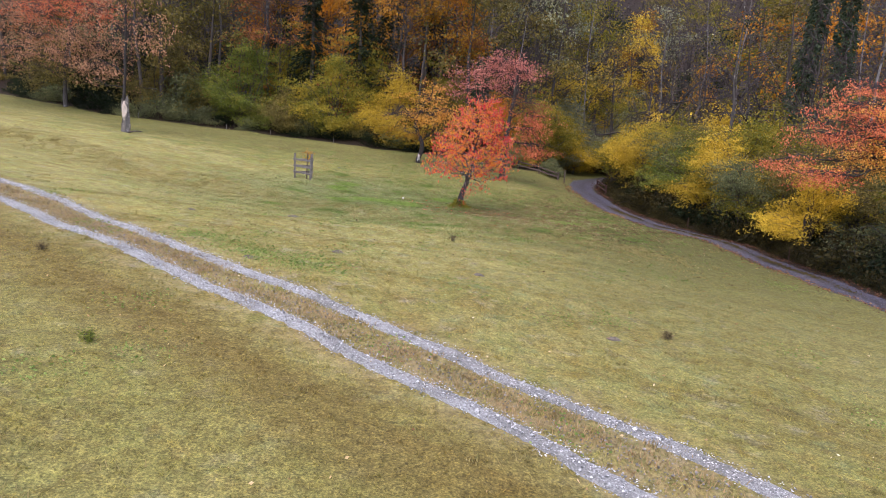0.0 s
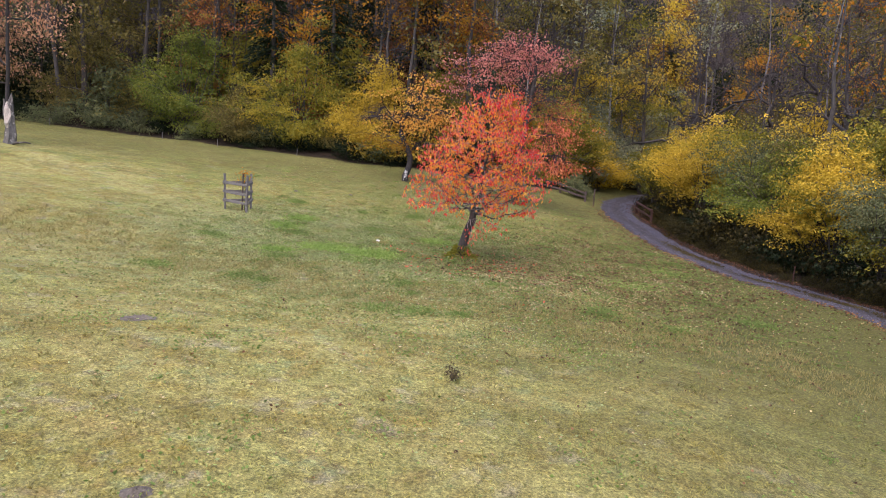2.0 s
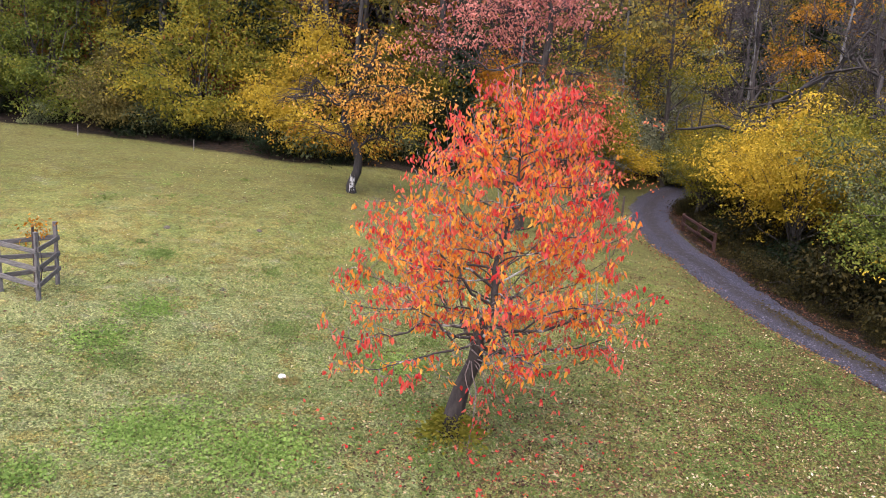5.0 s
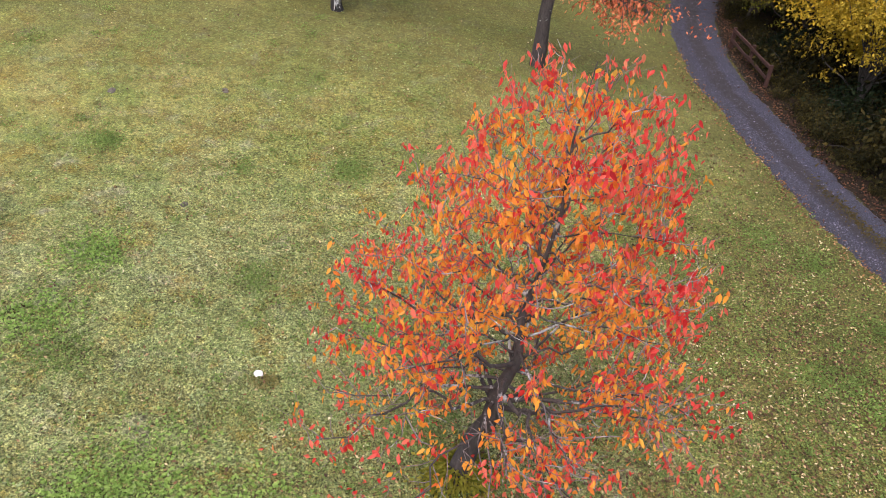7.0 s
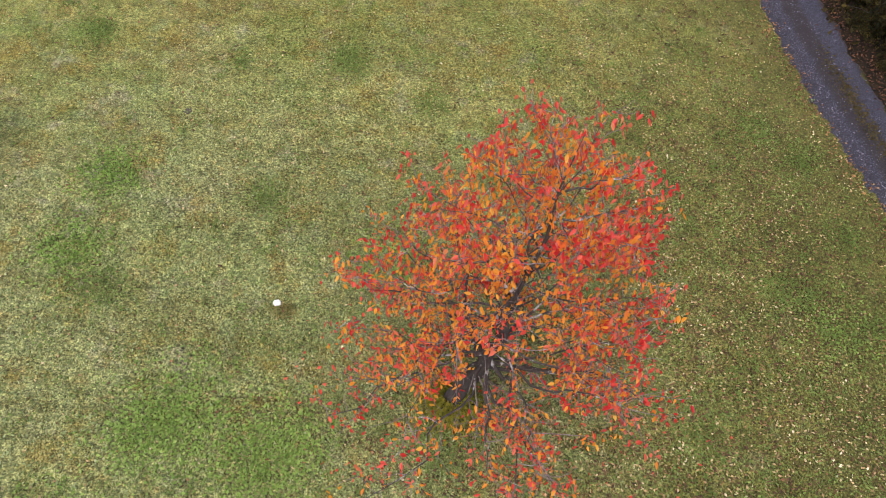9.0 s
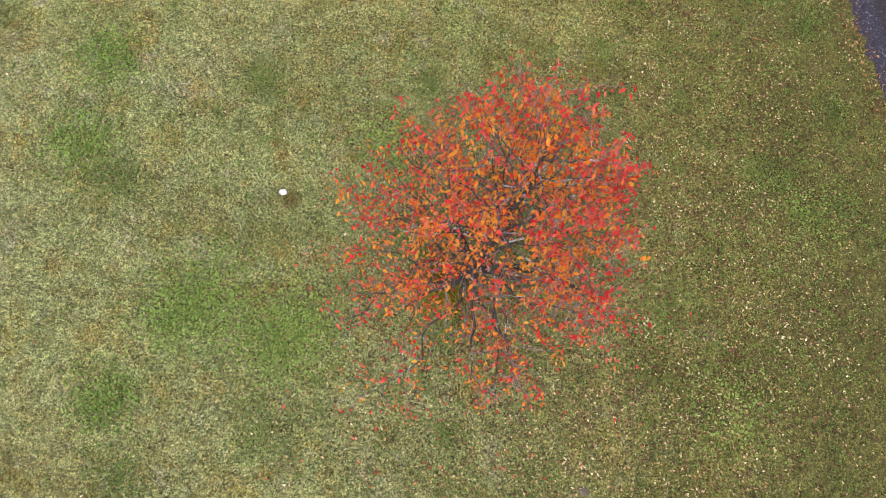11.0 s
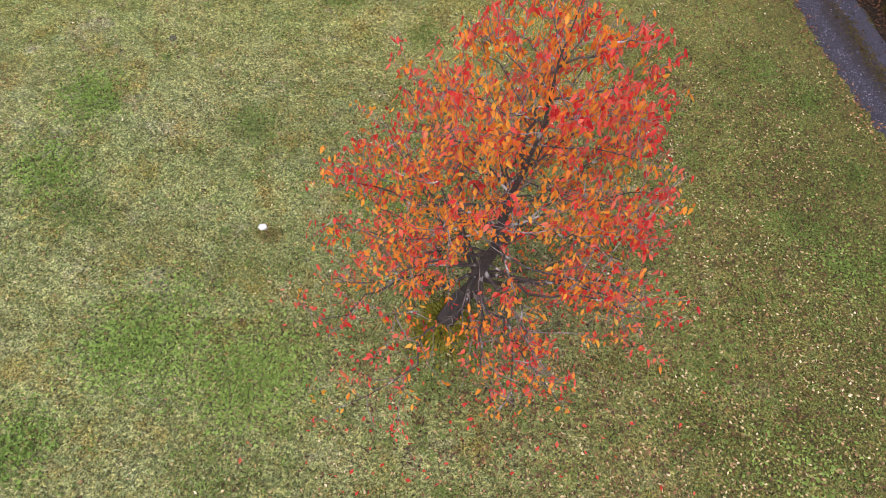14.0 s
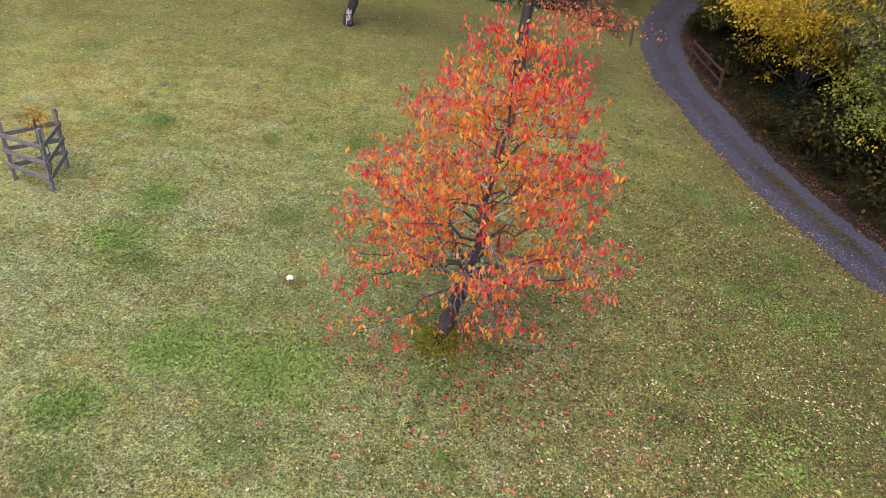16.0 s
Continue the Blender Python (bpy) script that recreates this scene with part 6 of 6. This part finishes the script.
def mound(name, x, y, r, h, mat, label, category, seed):
    rng = np.random.default_rng(seed)
    n, m = 18, 7
    v = [(0, 0, h)]
    for i in range(1, m + 1):
        for j in range(n):
            a, q = 2 * math.pi * j / n, i / m
            rr = r * q * (1 + 0.18 * math.sin(2 * a + seed) + 0.08 * rng.standard_normal())
            px, py = rr * math.cos(a), rr * math.sin(a)
            zz = g(x + px, y + py) - g(x, y)
            v.append((px, py, zz + h * (1 - q**2) ** 1.4 * (1 + 0.25 * rng.standard_normal()) - (0.02 if i == m else 0)))
    f = [[0, 1 + j, 1 + (j + 1) % n] for j in range(n)]
    for i in range(m - 1):
        for j in range(n):
            a, b = 1 + i * n + j, 1 + i * n + (j + 1) % n
            f += [[a, a + n, b + n], [a, b + n, b]]
    ob = new(name, Buf().add(v, f).mesh(name, [mat], True))
    ob.matrix_basis = Matrix.Translation((x, y, g(x, y)))
    tagged(ob, label, category)


for k, (x, y, r) in enumerate(((-4.64, -11.5, 0.62), (-1.72, -16.67, 0.3), (2.02, -16.95, 0.28), (-3.3, -18.7, 0.3), (-6.1, 9.6, 0.2), (-8.5, 8.9, 0.22), (-5.6, 5.35, 0.16), (5.0, -20.2, 0.3), (-7.4, -13.2, 0.25), (2.53, -3.25, 0.2))):
    mound("molehill", x, y, r * 0.5, 0.045, M_SOIL, "low grey-brown molehill in the grass", "molehill", 50 + k)


def weed(x, y, h, k, mat, label, seed, category="weed"):
    rng = np.random.default_rng(seed)
    root = thing("weed", (x, y, g(x, y)), label, category)
    b, cb = Buf(), Buf()
    for i in range(9):
        az = rng.uniform(0, 6.28)
        e = np.array([0.5 * h * math.cos(az), 0.5 * h * math.sin(az), h * rng.uniform(0.5, 1.1)])
        ln = bend((0, 0, -0.02), e, rng, 0.1, 0.2, 5)
        tube(b, ln, np.linspace(0.006, 0.002, 5), 3)
        cluster_leaves(cb, ln[2:], k, 0.05, 0.03, 0.03, rng, 0.4, 0.1)
    part("stem", b.mesh("stem", [M_TWIG]), root)
    tagged(part("leafage", cb.mesh("leafage", [mat]), root), kind="stuff")


weed(0.87, -12.4, 0.2, 8, L_DRY, "dark withered weed standing in the meadow", 61)
weed(-3.33, -24.82, 0.16, 7, L_GREEN, "dark green thistle tuft in the meadow", 62)
weed(-6.9, -20.9, 0.14, 6, L_DRY, "small withered weed in the meadow", 63)
weed(6.2, -19.5, 0.15, 8, L_DRY, "small withered weed in the meadow", 65)

# white stone on a mossy tuft
rs = np.random.default_rng(12)
bm = bmesh.new()
bmesh.ops.create_icosphere(bm, subdivisions=2, radius=0.058)
for vv in bm.verts:
    vv.co *= 1 + 0.22 * rs.standard_normal() * 0.6
    vv.co.z *= 0.75
    vv.co.x *= 1.25
me = bpy.data.meshes.new("white_stone")
bm.to_mesh(me)
bm.free()
me.materials.append(M_WHITE)
ob = new("white_stone", me)
ob.matrix_basis = Matrix.Translation((-3.09, 1.44, g(-3.09, 1.44) + 0.05))
tagged(ob, "small whitish stone lying in the grass", "stone")
root = thing("grass_tuft", (-2.97, 1.36, g(-2.97, 1.36)), "brownish grass tuft beside the white stone", "grass")
pq = np.stack([rs.normal(0, 0.13, 420), rs.normal(0, 0.1, 420), 0 * np.arange(420)], -1)
bb = Buf()
leaves(bb, pq, np.stack([rs.standard_normal(420), rs.standard_normal(420), np.abs(rs.normal(0.7, 0.4, 420))], -1), rs.uniform(0.04, 0.1, 420), 0.25, rs)
tagged(part("grass", bb.mesh("grass", [L_TUFT]), root), kind="stuff")

# ---- grass, herbs and fallen leaves ----


def blades(name, centre, spread_xy, count, h, w, seed, mat, label):
    rng = np.random.default_rng(seed)
    k = count // 8
    tx, ty = centre[0] + rng.normal(0, spread_xy[0], k), centre[1] + rng.normal(0, spread_xy[1], k)
    pick = rng.integers(0, k, count)
    sp = np.where(rng.random(count) < 0.5, 0.04, 0.3)
    x, y = tx[pick] + rng.normal(0, 1, count) * sp, ty[pick] + rng.normal(0, 1, count) * sp
    ok = off_gravel(x, y)
    x, y = x[ok], y[ok]
    n = len(x)
    z = land(x, y) - 0.006
    az = rng.uniform(0, 6.28, n)
    hh = h * np.exp(rng.standard_normal(n) * 0.35)
    ww = w * rng.uniform(0.7, 1.5, n)
    d = rng.uniform(0, 6.28, n)
    ln = hh * rng.uniform(0.4, 1.6, n)
    p = np.stack([x, y, z], -1)
    s = np.stack([np.cos(az), np.sin(az), 0 * az], -1) * ww[:, None] / 2
    top = p + np.stack([np.cos(d) * ln, np.sin(d) * ln, hh], -1)
    v = np.stack([p - s, p + s, top], 1).reshape(-1, 3)
    tagged(new(name, Buf().add(v, np.arange(3 * n).reshape(-1, 3)).mesh(name, [mat])), label, "grass", kind="stuff")


def off_gravel(x, y):
    ra = np.abs(y - np.interp(x, [q[0] for q in RUT_A], [q[1] for q in RUT_A]))
    rb = np.abs(y - np.interp(x, [q[0] for q in RUT_B], [q[1] for q in RUT_B]))
    return (ra > 0.15) & (rb > 0.15) & (x < np.interp(y, PATH_Y, PATH_X) - 0.93 + 0.045 * np.sin(7 * y + 3 * x) * np.sin(2.3 * y)) & (y < np.interp(x, EDGE_X, EDGE_Y))


blades("meadow_grass", (-0.5, 0.5), (6.0, 5.2), 240000, 0.036, 0.014, 71, M_BLADE, "short mottled meadow grass")
blades("meadow_grass", (-1, -19), (8, 7), 90000, 0.03, 0.02, 72, M_BLADE_F, "short mottled meadow grass")


def scatter(name, pts, size, mat, label, category, seed, flat=0.3, width=0.6, up=0.025):
    rng = np.random.default_rng(seed)
    pts = np.asarray(pts)
    ok = off_gravel(pts[:, 0], pts[:, 1])
    pts = pts[ok]
    n = len(pts)
    p = np.concatenate([pts, (land(pts[:, 0], pts[:, 1]) + up)[:, None]], 1)
    ax = np.stack([rng.standard_normal(n), rng.standard_normal(n), rng.normal(0, flat, n)], -1)
    b = Buf()
    leaves(b, p, ax, size * rng.uniform(0.6, 1.3, n), width, rng, 0.15)
    tagged(new(name, b.mesh(name, [mat])), label, category, kind="stuff")


rf = np.random.default_rng(81)
near = np.concatenate([np.stack([rf.normal(3.2, 3.0, 6000), rf.normal(-0.2, 3.8, 6000)], -1), np.stack([rf.normal(2.9, 1.9, 2000), rf.normal(-2.2, 1.9, 2000)], -1)])
wide = np.stack([rf.normal(0, 6, 3600), rf.normal(1, 7, 3600)], -1)
far = np.stack([rf.uniform(-12, 12, 1500), rf.uniform(-30, 20, 1500)], -1)
ra = np.random.default_rng(96)
far = np.concatenate([far, np.stack([ra.normal(5.2, 2.3, 4500), ra.normal(4.2, 3.6, 4500)], -1)])
scatter("fallen_leaves", np.concatenate([near, wide, far]), 0.054, L_FALLEN, "pale and brown fallen leaves on the grass", "leaves", 82, 0.3, 0.6, 0.036)
red = np.stack([rf.normal(0.6, 1.6, 420), rf.normal(-0.4, 1.6, 420)], -1)
scatter("fallen_leaves", red, 0.08, L_CHERRY_RED, "red cherry leaves fallen round the tree", "leaves", 83)
brown = np.concatenate([np.stack([rf.normal(5.6, 2.6, 4200), rf.normal(1.5, 5.0, 4200)], -1), np.stack([rf.normal(0.9, 1.3, 1500), rf.normal(-1.0, 1.0, 1500)], -1), np.stack([rf.normal(0, 6, 1800), rf.normal(2, 7, 1800)], -1)])
rx = np.random.default_rng(91)
brown = np.concatenate([brown, np.stack([rx.normal(5.4, 2.2, 7000), rx.normal(2.6, 4.6, 7000)], -1)])
brown = np.repeat(brown[::3], 3, 0) + rx.normal(0, 0.05, (len(brown[::3]) * 3, 2))
scatter("fallen_leaves", brown, 0.062, L_DEAD, "dull brown dead leaves among the grass", "leaves", 87, 0.3, 0.55, 0.042)
low = np.stack([rf.normal(-1.0, 5.8, 76000), rf.normal(0.6, 6.0, 76000)], -1)
low = low[np.random.default_rng(95).random(76000) > np.clip((low[:, 0] - 1.0) / 4.5, 0, 0.85)]
seat = np.stack([rf.normal(0.6, 5.0, 1700), rf.normal(1.2, 5.2, 1700)], -1)
green = np.repeat(seat, 15, 0) + rf.normal(0, 1, (25500, 2)) * np.repeat(rf.uniform(0.03, 0.14, 1700), 15)[:, None]
seat = np.stack([rx.normal(5.0, 2.4, 1300), rx.normal(1.4, 4.6, 1300)], -1)
green = np.concatenate([green, np.repeat(seat, 11, 0) + rx.normal(0, 1, (14300, 2)) * np.repeat(rx.uniform(0.03, 0.13, 1300), 11)[:, None]])
scatter("low_herbs", green, 0.048, L_SPRIG, "small green clover tufts among the grass", "herbs", 89, 0.45, 0.6, 0.036)
scatter("low_herbs", low, 0.054, L_HERB, "grey-green low herbs among the grass", "herbs", 88, 0.35, 0.5)
cen = np.concatenate([[(-4.6, -0.9), (-4.1, -0.6), (-2.9, -1.3), (-2.4, -0.9), (-6.5, 3.6), (-6.7, 2.0), (5.2, -1.6), (6.9, 2.2), (-5.4, -2.4), (-1.2, 2.6)], np.stack([rf.uniform(-8, 8, 40), rf.uniform(-8, 7.5, 40)], -1)])
wide_by = np.concatenate([rf.uniform(0.3, 0.5, 10), rf.uniform(0.1, 0.32, 40)])
many = (4200 * wide_by ** 1.4).astype(int)
many[[6, 7]] //= 3
herb = np.repeat(cen, many, 0) + rf.normal(0, 1, (many.sum(), 2)) * np.repeat(wide_by, many)[:, None]
first = many[:10].sum()
scatter("herb_patches", herb[:first], 0.058, L_CLOVER, "bright green herb and clover patches", "herbs", 84, 0.3, 0.7, 0.045)
cen = np.stack([ra.uniform(-12, 6, 60), ra.uniform(6, 14.5, 60)], -1)
herb = np.concatenate([herb, np.repeat(cen, 70, 0) + ra.normal(0, 1, (4200, 2)) * np.repeat(ra.uniform(0.08, 0.3, 60), 70)[:, None]])
tuft = np.stack([ra.normal(5.6, 2.0, 900), ra.normal(4.5, 3.6, 900)], -1)
herb = np.concatenate([herb, np.repeat(tuft, 9, 0) + ra.normal(0, 0.07, (8100, 2))])
scatter("herb_patches", herb[first:], 0.046, L_SPRIG, "small dull green herb patches", "herbs", 86, 0.4, 0.6, 0.036)
cen = np.concatenate([np.stack([rf.uniform(-12, 12, 40), rf.uniform(-30, -9, 40)], -1), np.stack([np.linspace(-5.4, -1.2, 22) + rf.normal(0, 0.3, 22), np.linspace(-17.4, -19.0, 22) + rf.normal(0, 0.35, 22)], -1)])
herb = np.repeat(cen, 90, 0) + rf.normal(0, 0.36, (5580, 2))
scatter("herb_patches", herb, 0.05, L_SPRIG, "green herb patches in the meadow", "herbs", 85, 0.3, 0.7, 0.045)
lx = rf.uniform(-20, 24, 6500)
side = np.interp(lx, PATH_Y, PATH_X)
rngl = np.random.default_rng(86)
pl = np.stack([side + rngl.choice([-1.0, 1.0, 1.0, 1.0], 6500) * np.abs(rngl.normal(1.22, 0.26, 6500)), lx], -1)
p3 = np.concatenate([pl, (land(pl[:, 0], pl[:, 1]) + 0.05)[:, None]], 1)
bb = Buf()
p3 = p3[(pl[:, 0] - side > 0) | (np.arange(6500) % 2 == 0)]
kp = len(p3)
leaves(bb, p3, np.stack([rngl.standard_normal(kp), rngl.standard_normal(kp), rngl.normal(0, 0.3, kp)], -1), 0.07 * rngl.uniform(0.6, 1.3, kp), 0.6, rngl, 0.15)
tagged(new("path_litter", bb.mesh("path_litter", [L_SHADED_LEAF])), "brown fallen leaves along the path edges", "leaves", kind="stuff")

# brown leaves gathered along the grassy edge of the path
ye = rngl.uniform(-14, 17, 1700)
xe = np.interp(ye, PATH_Y, PATH_X) - np.abs(rngl.normal(0.95, 0.16, 1700)) - 0.15 * np.sin(1.7 * ye) ** 2
bb = Buf()
leaves(bb, np.stack([xe, ye, land(xe, ye) + 0.04], -1), rngl.standard_normal((1700, 3)) * [1, 1, 0.3], 0.065 * rngl.uniform(0.6, 1.3, 1700), 0.6, rngl, 0.15)
tagged(new("path_litter", bb.mesh("path_litter", [L_LITTER])), "rusty fallen leaves along the grassy path edge", "leaves", kind="stuff")

# worn green strip along the middle of the path
ym = rngl.uniform(-10, 10.5, 9000)
xm = np.interp(ym, PATH_Y, PATH_X) + rngl.normal(0.12, 0.13, 9000)
pm = np.stack([xm, ym, land(xm, ym) + 0.03], -1)[np.sin(ym * 2.3) + np.sin(ym * 0.9 + 1) + rngl.normal(0, 0.8, 9000) > -0.6]
bb = Buf()
leaves(bb, pm, np.stack([rngl.standard_normal(len(pm)), rngl.standard_normal(len(pm)), np.abs(rngl.normal(0.2, 0.4, len(pm)))], -1), rngl.uniform(0.04, 0.09, len(pm)), 0.45, rngl, 0.15)
tagged(new("path_grass", bb.mesh("path_grass", [L_VERGE])), "thin brown-green grass along the middle of the path", "grass", kind="stuff")


def tussocks(count, seed, bank=False, strip=False, mat=L_TUFT, label="rough brownish tufts of longer grass"):
    """Rough tufts of longer grass, in bands that run with the slope, or along the bank."""
    rng = np.random.default_rng(seed)
    xy = np.stack([rng.uniform(-22, 14, count * 6), rng.uniform(-33, -5, count * 6)], -1)
    along = 0.45 * xy[:, 0] + 0.89 * xy[:, 1]
    keep = rng.random(len(xy)) < np.exp(2.2 * (np.sin(1.15 * along + 1.3 * np.sin(0.31 * xy[:, 0]) + 0.6) - 1)) + 0.04
    if bank:
        xs = rng.uniform(-26, 9, count * 6)
        xy = np.stack([xs, rng.normal(-6.3, 1.0, count * 6) + 0.4 * np.sin(0.5 * xs) - 0.27 * xs], -1)
        keep = rng.random(len(xy)) < 0.5
    if strip:
        xs = rng.uniform(-20, 14, count * 6)
        mid = (np.interp(xs, [q[0] for q in RUT_A], [q[1] for q in RUT_A]) + np.interp(xs, [q[0] for q in RUT_B], [q[1] for q in RUT_B])) / 2
        xy = np.stack([xs, mid + rng.normal(0, 0.33, count * 6)], -1)
        keep = rng.random(len(xy)) < 0.5
    keep &= off_gravel(xy[:, 0], xy[:, 1])
    xy = xy[keep][:count]
    n = 26
    p = np.repeat(xy, n, 0) + rng.normal(0, 1, (len(xy) * n, 2)) * np.repeat(rng.uniform(0.05, 0.2, len(xy)), n)[:, None]
    k = len(p)
    out = rng.uniform(0, 6.28, k)
    hh = rng.uniform(0.03, 0.085, k)
    base = np.concatenate([p, land(p[:, 0], p[:, 1])[:, None] - 0.005], 1)
    tip = base + np.stack([np.cos(out) * hh * 0.9, np.sin(out) * hh * 0.9, hh], -1)
    side = np.stack([-np.sin(out), np.cos(out), 0 * out], -1) * rng.uniform(0.006, 0.013, k)[:, None]
    v = np.stack([base - side, base + side, tip], 1).reshape(-1, 3)
    tagged(new("grass_tussocks", Buf().add(v, np.arange(3 * k).reshape(-1, 3)).mesh("grass_tussocks", [mat])), label, "grass", kind="stuff")


tussocks(700, 91)
tussocks(1500, 92, True)
tussocks(900, 93, False, True, L_STRIP, "rusty brown grass between the wheel ruts")

# pale gravel thrown up along the near side of the path
ys = rngl.uniform(-12, 13, 5200)
xs = np.interp(ys, PATH_Y, PATH_X) - np.abs(rngl.normal(0.55, 0.16, 5200))
rad = 0.012 * np.exp(rngl.standard_normal(5200) * 0.4)
o = np.array([[1, 0, 0], [-0.5, 0.87, 0], [-0.5, -0.87, 0], [0, 0, 0.8]])
v = o[None] * rad[:, None, None] * rngl.uniform(0.7, 1.3, (5200, 4, 1)) + np.stack([xs, ys, land(xs, ys) + 0.032], -1)[:, None]
f = (np.array([[0, 1, 3], [1, 2, 3], [2, 0, 3]])[None] + 4 * np.arange(5200)[:, None, None]).reshape(-1, 3)
tagged(new("path_gravel", Buf().add(v.reshape(-1, 3), f).mesh("path_gravel", [M_PEBBLE_M])), "pale loose gravel along the edge of the path", "gravel", kind="stuff")
